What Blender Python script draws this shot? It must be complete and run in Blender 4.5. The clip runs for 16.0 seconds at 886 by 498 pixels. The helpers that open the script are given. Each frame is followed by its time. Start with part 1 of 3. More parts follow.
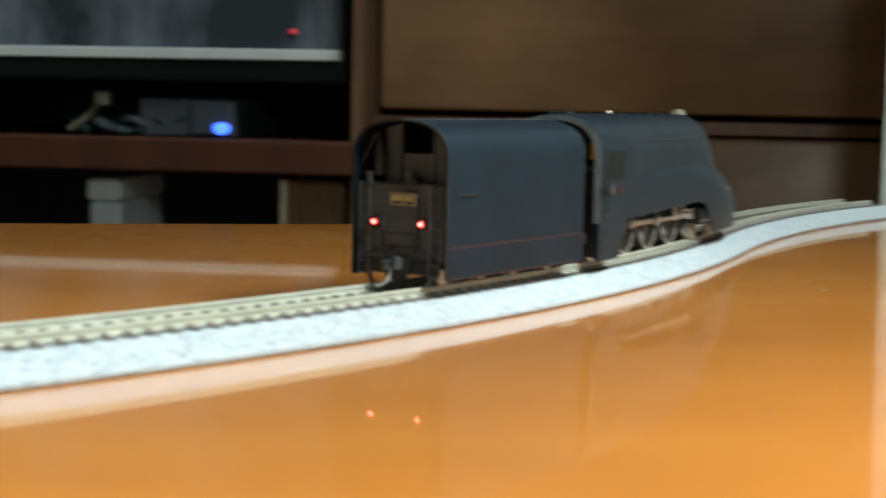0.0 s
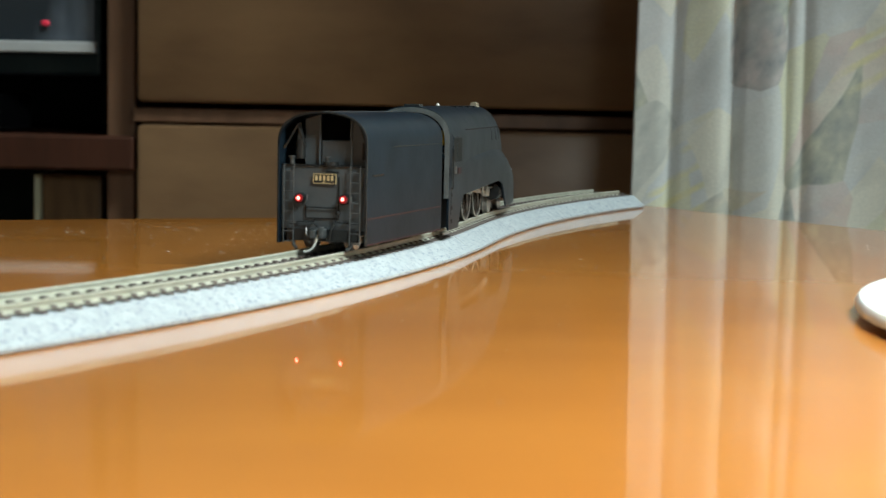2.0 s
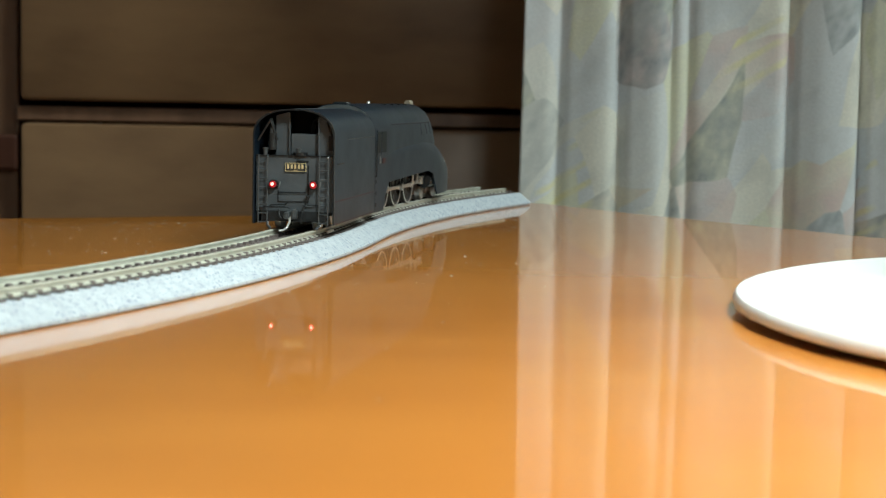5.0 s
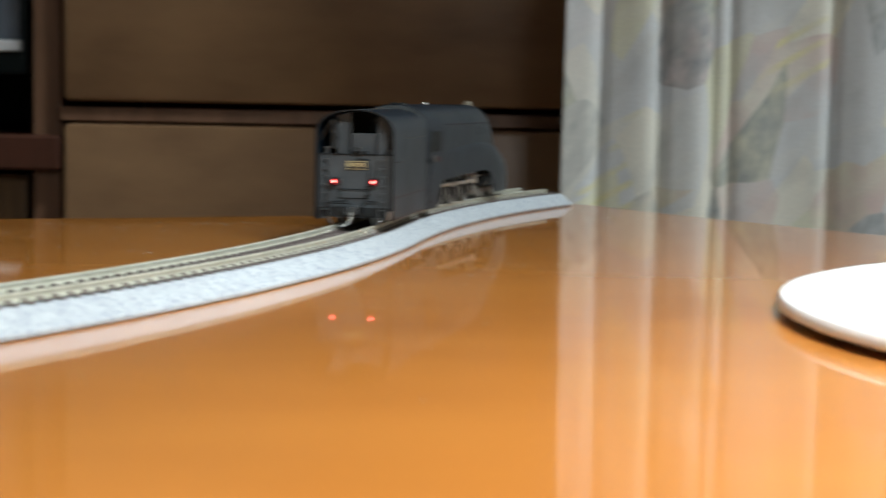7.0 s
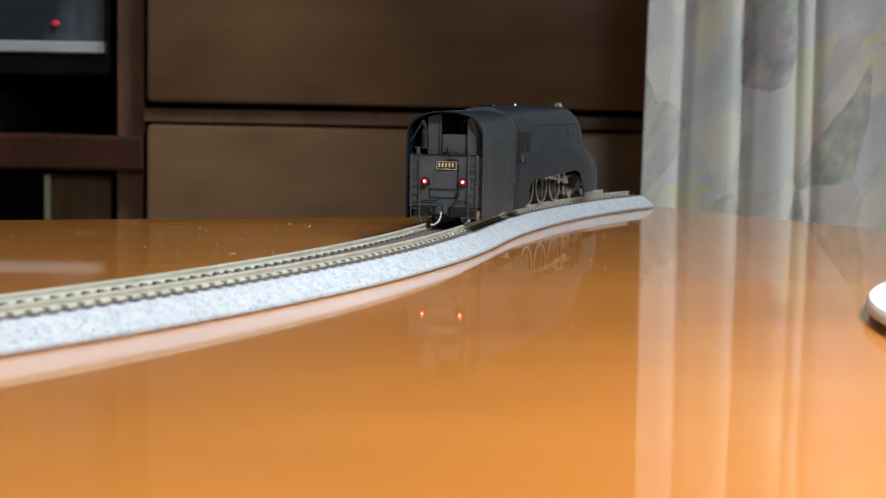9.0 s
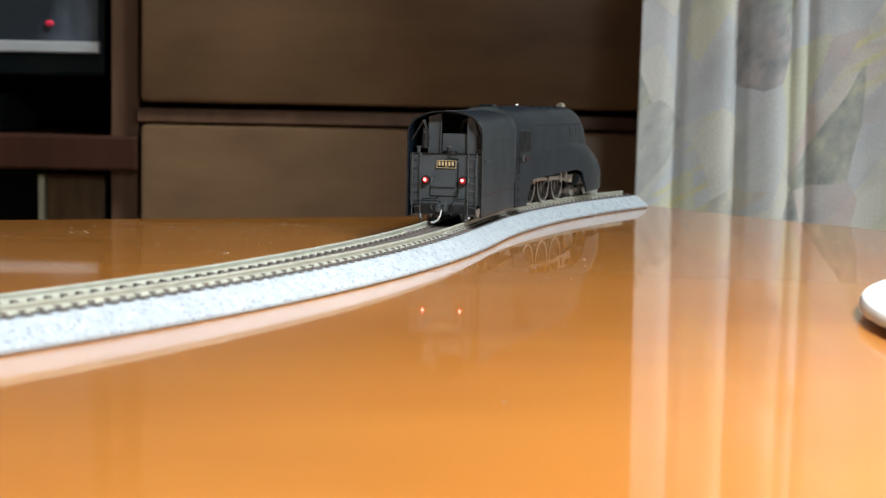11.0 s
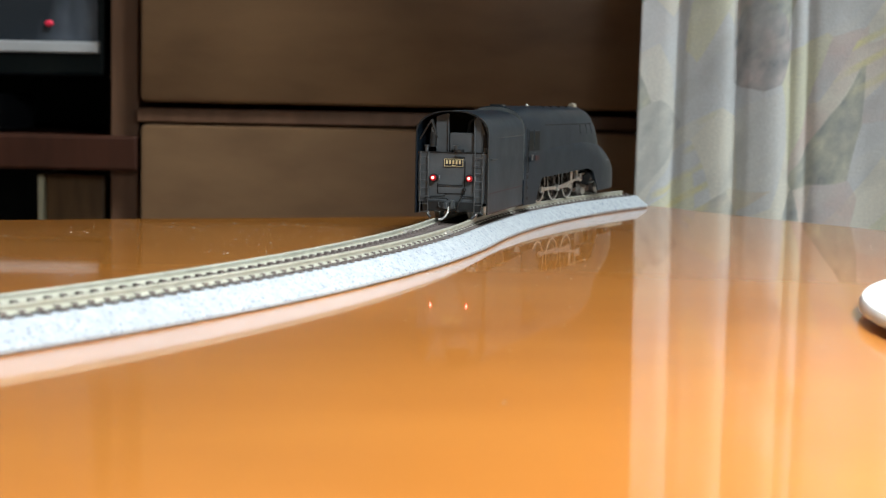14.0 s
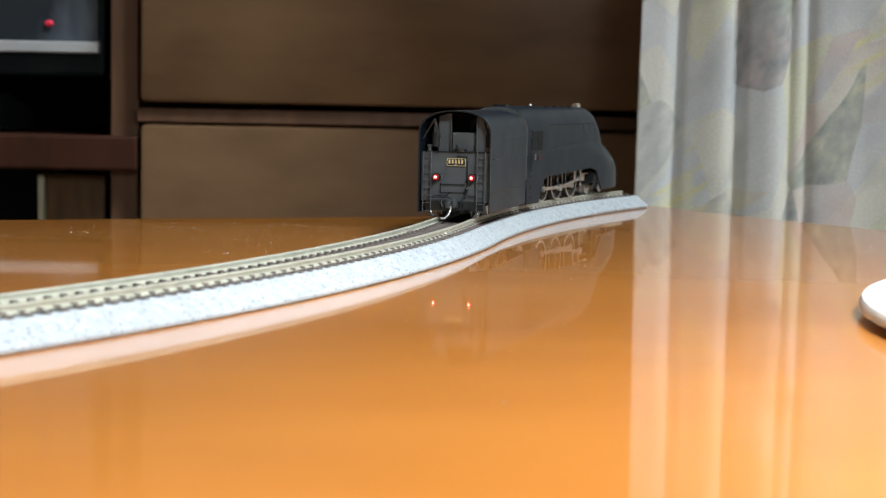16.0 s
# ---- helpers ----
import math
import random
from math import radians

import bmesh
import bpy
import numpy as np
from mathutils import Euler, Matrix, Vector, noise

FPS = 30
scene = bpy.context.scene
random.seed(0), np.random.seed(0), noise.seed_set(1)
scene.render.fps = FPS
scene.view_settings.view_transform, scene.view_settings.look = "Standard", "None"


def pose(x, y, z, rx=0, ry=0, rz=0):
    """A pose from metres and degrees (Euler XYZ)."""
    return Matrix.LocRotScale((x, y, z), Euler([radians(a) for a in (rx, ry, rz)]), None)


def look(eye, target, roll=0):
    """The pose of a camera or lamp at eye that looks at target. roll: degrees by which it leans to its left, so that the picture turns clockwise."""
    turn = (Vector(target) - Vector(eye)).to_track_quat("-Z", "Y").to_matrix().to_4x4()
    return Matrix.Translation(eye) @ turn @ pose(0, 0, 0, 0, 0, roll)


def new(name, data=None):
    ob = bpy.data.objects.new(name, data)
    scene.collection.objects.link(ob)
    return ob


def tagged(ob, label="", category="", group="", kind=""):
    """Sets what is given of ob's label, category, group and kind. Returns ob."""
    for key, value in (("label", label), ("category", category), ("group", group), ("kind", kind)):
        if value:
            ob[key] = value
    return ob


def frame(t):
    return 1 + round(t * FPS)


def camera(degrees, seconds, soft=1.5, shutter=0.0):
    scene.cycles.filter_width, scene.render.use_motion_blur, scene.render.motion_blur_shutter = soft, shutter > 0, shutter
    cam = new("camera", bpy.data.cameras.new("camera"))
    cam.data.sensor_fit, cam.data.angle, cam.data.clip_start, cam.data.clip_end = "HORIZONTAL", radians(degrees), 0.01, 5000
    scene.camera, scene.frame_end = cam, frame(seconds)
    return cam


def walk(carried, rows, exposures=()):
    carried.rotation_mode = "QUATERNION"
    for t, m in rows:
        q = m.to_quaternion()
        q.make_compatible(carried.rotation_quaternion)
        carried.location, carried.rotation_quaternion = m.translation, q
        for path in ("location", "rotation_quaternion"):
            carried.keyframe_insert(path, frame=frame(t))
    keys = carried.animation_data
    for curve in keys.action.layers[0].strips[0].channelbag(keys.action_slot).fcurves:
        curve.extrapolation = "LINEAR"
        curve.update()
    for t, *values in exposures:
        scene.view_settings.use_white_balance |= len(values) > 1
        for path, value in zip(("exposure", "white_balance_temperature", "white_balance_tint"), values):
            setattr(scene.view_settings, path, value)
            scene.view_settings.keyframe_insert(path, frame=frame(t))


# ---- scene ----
cam = camera(30.26, 16.0, soft=1.2, shutter=1.0)
cam.data.dof.use_dof = True
cam.data.dof.focus_distance = 0.415
cam.data.dof.aperture_fstop = 40.0

# the camera turns on a support 31 mm behind its lens, 38 mm over the table top
PIVOT, EYE_Z = 0.031, 0.0377


def stand(yaw, pitch=-5.3, roll=-1.1):
    a = radians(yaw)
    return pose(-math.sin(a) * PIVOT, math.cos(a) * PIVOT - PIVOT, EYE_Z, 90 + pitch, roll, yaw)


walk(cam, [(0.0, stand(7.97, -5.21)), (0.5, stand(4.514, -5.21)), (1.0, stand(2.338, -5.24)), (1.5, stand(0.894, -5.28)),
           (2.0, stand(-0.111)), (2.5, stand(-1.018)), (3.0, stand(-1.405)), (3.5, stand(-1.423)), (4.0, stand(-2.294)),
           (4.5, stand(-3.212)), (4.7, stand(-3.52)), (5.2, stand(-4.0)), (5.8, stand(-4.2)), (6.4, stand(-4.1)), (6.8, stand(-3.592)),
           (7.0, stand(-2.485)), (7.5, stand(-0.315)), (8.0, stand(0.26)), (8.5, stand(0.316)), (9.0, stand(0.204)),
           (10.2, stand(0.08)), (11.3, stand(0.0)), (16.0, stand(0.0))],
     exposures=[(0.0, -0.12, 6500, -4), (1.5, -0.22, 6500, -4), (4.7, -0.25, 6500, -4), (6.8, -0.28, 6500, 4), (8.0, -0.30, 6500, 10),
                (9.2, -0.29, 6500, 10), (11.3, -0.03, 6500, 7), (16.0, 0.0, 6500, 7)])

# ---- light: the desk lamp on the table, and a round ceiling lamp behind the camera; the curtains are drawn ----
world = bpy.data.worlds.new("sky")
scene.world = world
world.use_nodes = True
wn = world.node_tree
sky = wn.nodes.new("ShaderNodeTexSky")
sky.sky_type, sky.sun_disc = "NISHITA", False
sky.sun_elevation, sky.sun_rotation = radians(40), radians(120)
wn.links.new(sky.outputs[0], wn.nodes["Background"].inputs[0])
wn.nodes["Background"].inputs[1].default_value = 0.1


def area(name, where, target, w, h, power, colour):
    data = bpy.data.lights.new(name, "AREA")
    data.shape, data.size, data.size_y, data.energy, data.color = "RECTANGLE", w, h, power, colour
    ob = new(name, data)
    ob.matrix_world = look(where, target)
    return ob


LAMP = (1.0, -0.10, 1.93)
ceiling_light = area("ceiling_lamp_light", LAMP, (LAMP[0], LAMP[1], 0), 0.56, 0.56, 61, (0.84, 0.94, 1.0))
ceiling_light.data.shape = "DISK"
HEAD_AT = (0.124, 0.178, 0.202)
desk_light = area("desk_lamp_light", HEAD_AT, (0.100, 0.165, 0), 0.075, 0.075, 2.05, (0.94, 0.97, 1.0))
desk_light.data.shape = "DISK"
scene.view_settings.exposure = 0.0

# ---- materials ----


def material(name, colour, rough=0.5, metal=0.0, second=None, scale=50.0, detail=4.0, spread=(0.35, 0.65), bump=0.0, bump_scale=200.0,
             coat=0.0, stretch=(1, 1, 1), rough_var=0.0, fleck=None, fleck_scale=900.0, fleck_cut=(0.6, 0.66), turn=0.0):
    m = bpy.data.materials.new(name)
    m.use_nodes = True
    t = m.node_tree
    n, l = t.nodes, t.links
    b = n["Principled BSDF"]
    b.inputs["Roughness"].default_value, b.inputs["Metallic"].default_value = rough, metal
    b.inputs["Coat Weight"].default_value = coat
    b.inputs["Coat Roughness"].default_value = 0.05
    co = n.new("ShaderNodeTexCoord")
    mp = n.new("ShaderNodeMapping")
    mp.inputs["Scale"].default_value = stretch
    mp.inputs["Rotation"].default_value = (0, 0, radians(turn))
    l.new(co.outputs["Object"], mp.inputs[0])

    def noise_tex(s, d):
        x = n.new("ShaderNodeTexNoise")
        x.inputs["Scale"].default_value, x.inputs["Detail"].default_value = s, d
        l.new(mp.outputs[0], x.inputs["Vector"])
        return x

    def ramp(src, a, c):
        r = n.new("ShaderNodeMapRange")
        r.inputs["From Min"].default_value, r.inputs["From Max"].default_value = a, c
        l.new(src, r.inputs["Value"])
        return r.outputs[0]

    def mix(fac, a, c):
        x = n.new("ShaderNodeMix")
        x.data_type = "RGBA"
        l.new(fac, x.inputs["Factor"])
        for sock, v in ((x.inputs["A"], a), (x.inputs["B"], c)):
            if isinstance(v, tuple):
                sock.default_value = (*v, 1)
            else:
                l.new(v, sock)
        return x.outputs["Result"]

    second = second or tuple(0.75 * c for c in colour)
    base = noise_tex(scale, detail)
    out = mix(ramp(base.outputs["Fac"], *spread), colour, second)
    if fleck:
        f = noise_tex(fleck_scale, 2.0)
        out = mix(ramp(f.outputs["Fac"], *fleck_cut), out, fleck)
    l.new(out, b.inputs["Base Color"])
    if rough_var:
        rr = n.new("ShaderNodeMapRange")
        rr.inputs["To Min"].default_value, rr.inputs["To Max"].default_value = rough - rough_var, rough + rough_var
        l.new(base.outputs["Fac"], rr.inputs["Value"])
        l.new(rr.outputs[0], b.inputs["Roughness"])
    if bump:
        bt = noise_tex(bump_scale, 3.0)
        bp = n.new("ShaderNodeBump")
        bp.inputs["Strength"].default_value, bp.inputs["Distance"].default_value = bump, 0.0005
        l.new(bt.outputs["Fac"], bp.inputs["Height"])
        l.new(bp.outputs[0], b.inputs["Normal"])
    return m


def glow(name, colour, strength):
    m = bpy.data.materials.new(name)
    m.use_nodes = True
    b = m.node_tree.nodes["Principled BSDF"]
    b.inputs["Base Color"].default_value = (*colour, 1)
    b.inputs["Emission Color"].default_value = (*colour, 1)
    b.inputs["Emission Strength"].default_value = strength
    return m


LACQUER = material("orange_lacquered_wood", (0.555, 0.213, 0.040), 0.28, 0, (0.475, 0.170, 0.030), 11, 7, (0.3, 0.7), coat=1.0, stretch=(1, 2.6, 1), turn=-20)
lacquer_inputs = LACQUER.node_tree.nodes["Principled BSDF"].inputs
lacquer_inputs["Specular IOR Level"].default_value, lacquer_inputs["Coat IOR"].default_value = 0.1, 1.64
lacquer_inputs["Coat Roughness"].default_value = 0.03
TABLE_EDGE = material("table_edge_wood", (0.30, 0.10, 0.03), 0.3, 0, (0.2, 0.06, 0.02), 12, 5, stretch=(1, 8, 1))
DRAWER = material("brown_drawer_wood", (0.29, 0.166, 0.084), 0.38, 0, (0.19, 0.104, 0.053), 12, 7, (0.3, 0.7), stretch=(1, 1, 2.5), bump=0.15, rough_var=0.08)
CARCASS = material("cabinet_carcass_wood", (0.21, 0.108, 0.062), 0.42, 0, (0.15, 0.075, 0.042), 14, 6, stretch=(6, 1, 1))
RACK_WOOD = material("dark_red_brown_wood", (0.072, 0.025, 0.014), 0.6, 0, (0.050, 0.018, 0.010), 14, 6, stretch=(6, 1, 1))
RACK_WOOD.node_tree.nodes["Principled BSDF"].inputs["Specular IOR Level"].default_value = 0.2
LIGHT_WOOD = material("light_brown_wood", (0.17, 0.095, 0.04), 0.5, 0, (0.11, 0.06, 0.025), 20, 5, stretch=(6, 1, 1))
PLASTER = material("pale_plaster", (0.37, 0.355, 0.33), 0.85, 0, (0.33, 0.315, 0.29), 4, 4, bump=0.1)
CEILING = material("white_ceiling", (0.52, 0.51, 0.49), 0.9, 0, (0.47, 0.46, 0.44), 5, 4)
FLOORING = material("brown_floorboards", (0.28, 0.16, 0.08), 0.4, 0, (0.2, 0.11, 0.05), 8, 5, stretch=(6, 1, 1))
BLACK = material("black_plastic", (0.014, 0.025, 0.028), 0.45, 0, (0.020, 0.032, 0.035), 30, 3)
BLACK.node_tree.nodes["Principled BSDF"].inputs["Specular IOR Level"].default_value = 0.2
# pale noise patches in the colour stand in for room reflections in the glass
SCREEN = material("dark_glass_painted_reflections", (0.030, 0.036, 0.045), 0.08, 0, (0.24, 0.27, 0.33), 9, 4, (0.45, 0.75), stretch=(1.6, 1, 0.7))
SILVER = material("silver_trim", (0.75, 0.76, 0.78), 0.35, 0.3, (0.66, 0.67, 0.69), 40, 3)
GREY_BOX = material("grey_device", (0.05, 0.055, 0.068), 0.4, 0, (0.035, 0.04, 0.05), 30, 3)
BLUE_WHITE = material("pale_blue_plastic", (0.62, 0.72, 0.80), 0.5, 0, (0.54, 0.63, 0.71), 30, 3)
DULL = material("dull_cable", (0.16, 0.145, 0.10), 0.6, 0, (0.11, 0.10, 0.07), 60, 3)
WHITE = material("white_enamel", (0.82, 0.84, 0.84), 0.35, 0, (0.76, 0.78, 0.78), 30, 3)
CREAM = material("cream_plastic", (0.66, 0.66, 0.50), 0.4, 0, (0.6, 0.6, 0.45), 30, 3)
BASE_SHADOW = material("painted_base_shadow", (0.05, 0.045, 0.04), 0.6, 0, (0.03, 0.028, 0.025), 60, 3)
BALLAST = material("speckled_grey_roadbed", (0.37, 0.40, 0.425), 0.85, 0, (0.30, 0.33, 0.36), 420, 4, (0.35, 0.65), bump=0.6, bump_scale=1400,
                   fleck=(0.14, 0.17, 0.22), fleck_scale=1500, fleck_cut=(0.60, 0.66))
TIE = material("dark_brown_tie", (0.13, 0.105, 0.095), 0.7, 0, (0.09, 0.07, 0.065), 500, 3)
RAIL = material("tarnished_nickel_rail", (0.49, 0.49, 0.42), 0.42, 0.35, (0.40, 0.40, 0.33), 300, 4, rough_var=0.1)
JOINER = material("bright_rail_joiner", (0.72, 0.70, 0.66), 0.3, 0.8, (0.6, 0.58, 0.54), 300, 3)
BODY = material("satin_black_paint", (0.0085, 0.0150, 0.0235), 0.34, 0, (0.0064, 0.0110, 0.0165), 160, 4, (0.3, 0.7), bump=0.03, bump_scale=900, rough_var=0.06)
BODY.node_tree.nodes["Principled BSDF"].inputs["Specular IOR Level"].default_value = 0.16
BODY_GREY = material("dark_grey_paint", (0.066, 0.076, 0.084), 0.36, 0, (0.050, 0.059, 0.066), 200, 4, bump=0.08, bump_scale=900)
RIM_GREY = material("rim_grey_paint", (0.085, 0.096, 0.10), 0.4, 0, (0.055, 0.063, 0.065), 200, 4)
INSIDE = material("flat_black", (0.008, 0.008, 0.009), 0.7, 0, (0.012, 0.012, 0.013), 200, 3)
DETAIL = material("black_metal_detail", (0.022, 0.024, 0.025), 0.26, 0.25, (0.015, 0.016, 0.017), 400, 3)
STEEL = material("nickel_rod", (0.70, 0.68, 0.64), 0.34, 0.85, (0.5, 0.49, 0.47), 500, 3)
WHEEL = material("dark_wheel", (0.06, 0.055, 0.05), 0.4, 0.4, (0.04, 0.037, 0.034), 400, 3)
RED_LINE = material("dark_red_line", (0.034, 0.011, 0.012), 0.5, 0, (0.027, 0.008, 0.010), 300, 3)
GOLD = material("brass_lettering", (0.82, 0.70, 0.40), 0.35, 0.5, (0.72, 0.58, 0.30), 600, 3)
GREY_METAL = material("grey_metal", (0.26, 0.26, 0.26), 0.35, 0.7, (0.18, 0.18, 0.18), 400, 3)
HEADLIGHT = material("dull_brass_headlight", (0.50, 0.44, 0.34), 0.35, 0.6, (0.38, 0.33, 0.25), 400, 3)
# black metal with a raised base colour that imitates the glints on rungs
LADDER = material("black_metal_lightened_for_glints", (0.10, 0.11, 0.115), 0.28, 0.45, (0.06, 0.066, 0.07), 500, 3)
PALE = material("pale_metal", (0.70, 0.70, 0.66), 0.3, 0.5, (0.6, 0.6, 0.56), 400, 3)
YELLOW = material("yellow_plastic", (0.70, 0.52, 0.06), 0.45, 0, (0.6, 0.42, 0.04), 400, 3)
WINDOW_GREY = material("clouded_window", (0.010, 0.012, 0.011), 0.45, 0, (0.006, 0.007, 0.007), 300, 3)
WINDOW_GREY.node_tree.nodes["Principled BSDF"].inputs["Specular IOR Level"].default_value = 0.12
DUST = material("pale_dust", (0.42, 0.37, 0.32), 0.9, 0, (0.30, 0.26, 0.22), 900, 3)
TAIL_RED = glow("red_tail_lamp", (0.30, 0.005, 0.012), 0.05)
TAIL_CORE = glow("white_hot_tail_core", (1.0, 0.13, 0.11), 14.0)
BLUE_LED = glow("blue_led", (0.05, 0.13, 1.0), 3.6)
RED_SPOT = glow("red_spot", (1.0, 0.04, 0.10), 0.09)
LAMP_GLOW = glow("lamp_diffuser", (0.93, 0.97, 1.0), 4.0)


def curtain_material():
    m = bpy.data.materials.new("patterned_curtain_cloth")
    m.use_nodes = True
    t = m.node_tree
    n, l = t.nodes, t.links
    b = n["Principled BSDF"]
    b.inputs["Roughness"].default_value = 0.9
    co = n.new("ShaderNodeTexCoord")

    def mapped(scale, rot):
        mp = n.new("ShaderNodeMapping")
        mp.vector_type = "TEXTURE"
        mp.inputs["Scale"].default_value, mp.inputs["Rotation"].default_value = scale, rot
        l.new(co.outputs["UV"], mp.inputs[0])
        return mp.outputs[0]

    def noise_tex(vec, s, d=3.0, dist=0.0):
        x = n.new("ShaderNodeTexNoise")
        x.inputs["Scale"].default_value, x.inputs["Detail"].default_value, x.inputs["Distortion"].default_value = s, d, dist
        l.new(vec, x.inputs["Vector"])
        return x.outputs["Fac"]

    def step(src, a, c):
        r = n.new("ShaderNodeMapRange")
        r.inputs["From Min"].default_value, r.inputs["From Max"].default_value = a, c
        l.new(src, r.inputs["Value"])
        return r.outputs[0]

    def mul(a, c):
        x = n.new("ShaderNodeMath")
        x.operation = "MULTIPLY"
        l.new(a, x.inputs[0])
        l.new(c, x.inputs[1])
        return x.outputs[0]

    def mix(fac, a, c):
        x = n.new("ShaderNodeMix")
        x.data_type = "RGBA"
        l.new(fac, x.inputs["Factor"])
        for sock, v in ((x.inputs["A"], a), (x.inputs["B"], c)):
            if isinstance(v, tuple):
                sock.default_value = (*v, 1)
            else:
                l.new(v, sock)
        return x.outputs["Result"]

    plain = mapped((1, 1, 1), (0, 0, 0))
    leaf = mapped((0.9, 1.6, 1), (0, 0, radians(-27)))
    bar = mapped((1.3, 0.24, 1), (0, 0, radians(30)))
    warp = n.new("ShaderNodeTexNoise")
    warp.inputs["Scale"].default_value = 7.0
    l.new(leaf, warp.inputs["Vector"])
    bend = n.new("ShaderNodeMix")
    bend.data_type = "VECTOR"
    bend.inputs["Factor"].default_value = 0.05
    l.new(leaf, bend.inputs["A"])
    l.new(warp.outputs["Color"], bend.inputs["B"])

    def cell_colours(scale):
        cells = n.new("ShaderNodeTexVoronoi")
        cells.inputs["Scale"].default_value, cells.inputs["Randomness"].default_value = scale, 1.0
        l.new(bend.outputs["Result"], cells.inputs["Vector"])
        sep = n.new("ShaderNodeSeparateColor")
        l.new(cells.outputs["Color"], sep.inputs[0])
        return sep.outputs

    big, small = cell_colours(22.0), cell_colours(31.0)
    # leaf-shaped patches of warm and cool grey, rose and yellow-green
    col = mix(step(big[0], 0.35, 0.5), (0.76, 0.73, 0.64), (0.63, 0.645, 0.665))
    col = mix(step(small[1], 0.74, 0.78), col, (0.70, 0.69, 0.53))
    col = mix(mul(step(small[0], 0.78, 0.82), step(noise_tex(plain, 30.0), 0.3, 0.7)), col, (0.64, 0.49, 0.46))
    # dark grey hatched leaves
    hatch = noise_tex(leaf, 110.0, 4.0)
    dark = mul(step(small[2], 0.69, 0.75), step(hatch, 0.22, 0.72))
    col = mix(dark, col, (0.21, 0.235, 0.25))
    # pairs of slanting yellow strokes
    stroke = n.new("ShaderNodeTexWave")
    stroke.bands_direction = "Y"
    stroke.inputs["Scale"].default_value, stroke.inputs["Distortion"].default_value = 6.5, 0.8
    l.new(bar, stroke.inputs["Vector"])
    yellow = mul(mul(step(big[2], 0.76, 0.82), step(stroke.outputs["Fac"], 0.60, 0.95)), step(noise_tex(plain, 26.0), 0.45, 0.6))
    col = mix(yellow, col, (0.76, 0.70, 0.36))
    col = mix(step(noise_tex(leaf, 40.0, 4.0), 0.5, 0.95), col, (0.36, 0.37, 0.37))
    col = mix(step(noise_tex(bar, 14.0, 4.0), 0.55, 1.0), col, (0.74, 0.72, 0.64))
    weave = noise_tex(plain, 700.0, 2.0)
    col = mix(step(weave, 0.2, 1.4), col, (0.40, 0.40, 0.39))
    l.new(col, b.inputs["Base Color"])
    bp = n.new("ShaderNodeBump")
    bp.inputs["Strength"].default_value, bp.inputs["Distance"].default_value = 0.2, 0.0006
    l.new(weave, bp.inputs["Height"])
    l.new(bp.outputs[0], b.inputs["Normal"])
    return m


CURTAIN = curtain_material()

# ---- mesh helpers (train and track are drawn in millimetres) ----
MM = 0.001


def part(name, bm, mat, parent=None, label="", scale=MM, smooth=None, m=None):
    bmesh.ops.scale(bm, vec=(scale, scale, scale), verts=bm.verts)
    bmesh.ops.recalc_face_normals(bm, faces=bm.faces)
    me = bpy.data.meshes.new(name)
    bm.to_mesh(me)
    bm.free()
    if smooth is not None:
        for p in me.polygons:
            p.use_smooth = True
        me.set_sharp_from_angle(angle=radians(smooth))
    me.materials.append(mat)
    ob = new(name, me)
    ob.parent = parent
    if m is not None:
        ob.matrix_basis = m
    if label:
        ob["label"] = label
    return ob


def box(x0, x1, y0, y1, z0, z1, bevel=0.0, bm=None):
    out = bm or bmesh.new()
    m = Matrix.Translation(((x0 + x1) / 2, (y0 + y1) / 2, (z0 + z1) / 2)) @ Matrix.Diagonal((x1 - x0, y1 - y0, z1 - z0, 1))
    tmp = bmesh.new()
    bmesh.ops.create_cube(tmp, size=1, matrix=m)
    if bevel:
        bmesh.ops.bevel(tmp, geom=tmp.edges[:], offset=bevel, segments=2, affect="EDGES", profile=0.5)
    return merge(out, tmp)


def merge(bm, tmp):
    me = bpy.data.meshes.new("tmp")
    tmp.to_mesh(me)
    tmp.free()
    bm.from_mesh(me)
    bpy.data.meshes.remove(me)
    return bm


def rod(a, b, r, seg=10, bm=None, r2=None):
    out = bm or bmesh.new()
    a, b = Vector(a), Vector(b)
    d = b - a
    m = Matrix.Translation((a + b) / 2) @ d.to_track_quat("Z", "Y").to_matrix().to_4x4()
    tmp = bmesh.new()
    bmesh.ops.create_cone(tmp, cap_ends=True, segments=seg, radius1=r, radius2=r if r2 is None else r2, depth=d.length, matrix=m)
    return merge(out, tmp)


def ball(c, r, bm=None, squash=(1, 1, 1), seg=14):
    out = bm or bmesh.new()
    tmp = bmesh.new()
    bmesh.ops.create_uvsphere(tmp, u_segments=seg, v_segments=seg // 2, radius=r, matrix=Matrix.Translation(c) @ Matrix.Diagonal((*squash, 1)))
    return merge(out, tmp)


def wire(points, r, seg=8, bm=None):
    out = bm or bmesh.new()
    for a, b in zip(points, points[1:]):
        rod(a, b, r, seg, out)
    for p in points[1:-1]:
        ball(p, r, out, seg=8)
    return out


def ring(c, r0, r1, x0, x1, seg=32, bm=None):
    """A flat ring round an axle along x."""
    out = bm or bmesh.new()
    rows = []
    for i in range(seg):
        a = 2 * math.pi * i / seg
        s, q = math.sin(a), math.cos(a)
        rows.append([out.verts.new((x, c[0] + r * s, c[1] + r * q)) for x, r in ((x0, r0), (x0, r1), (x1, r1), (x1, r0))])
    for i in range(seg):
        a, b = rows[i], rows[(i + 1) % seg]
        for k in range(4):
            out.faces.new((a[k], a[(k + 1) % 4], b[(k + 1) % 4], b[k]))
    return out


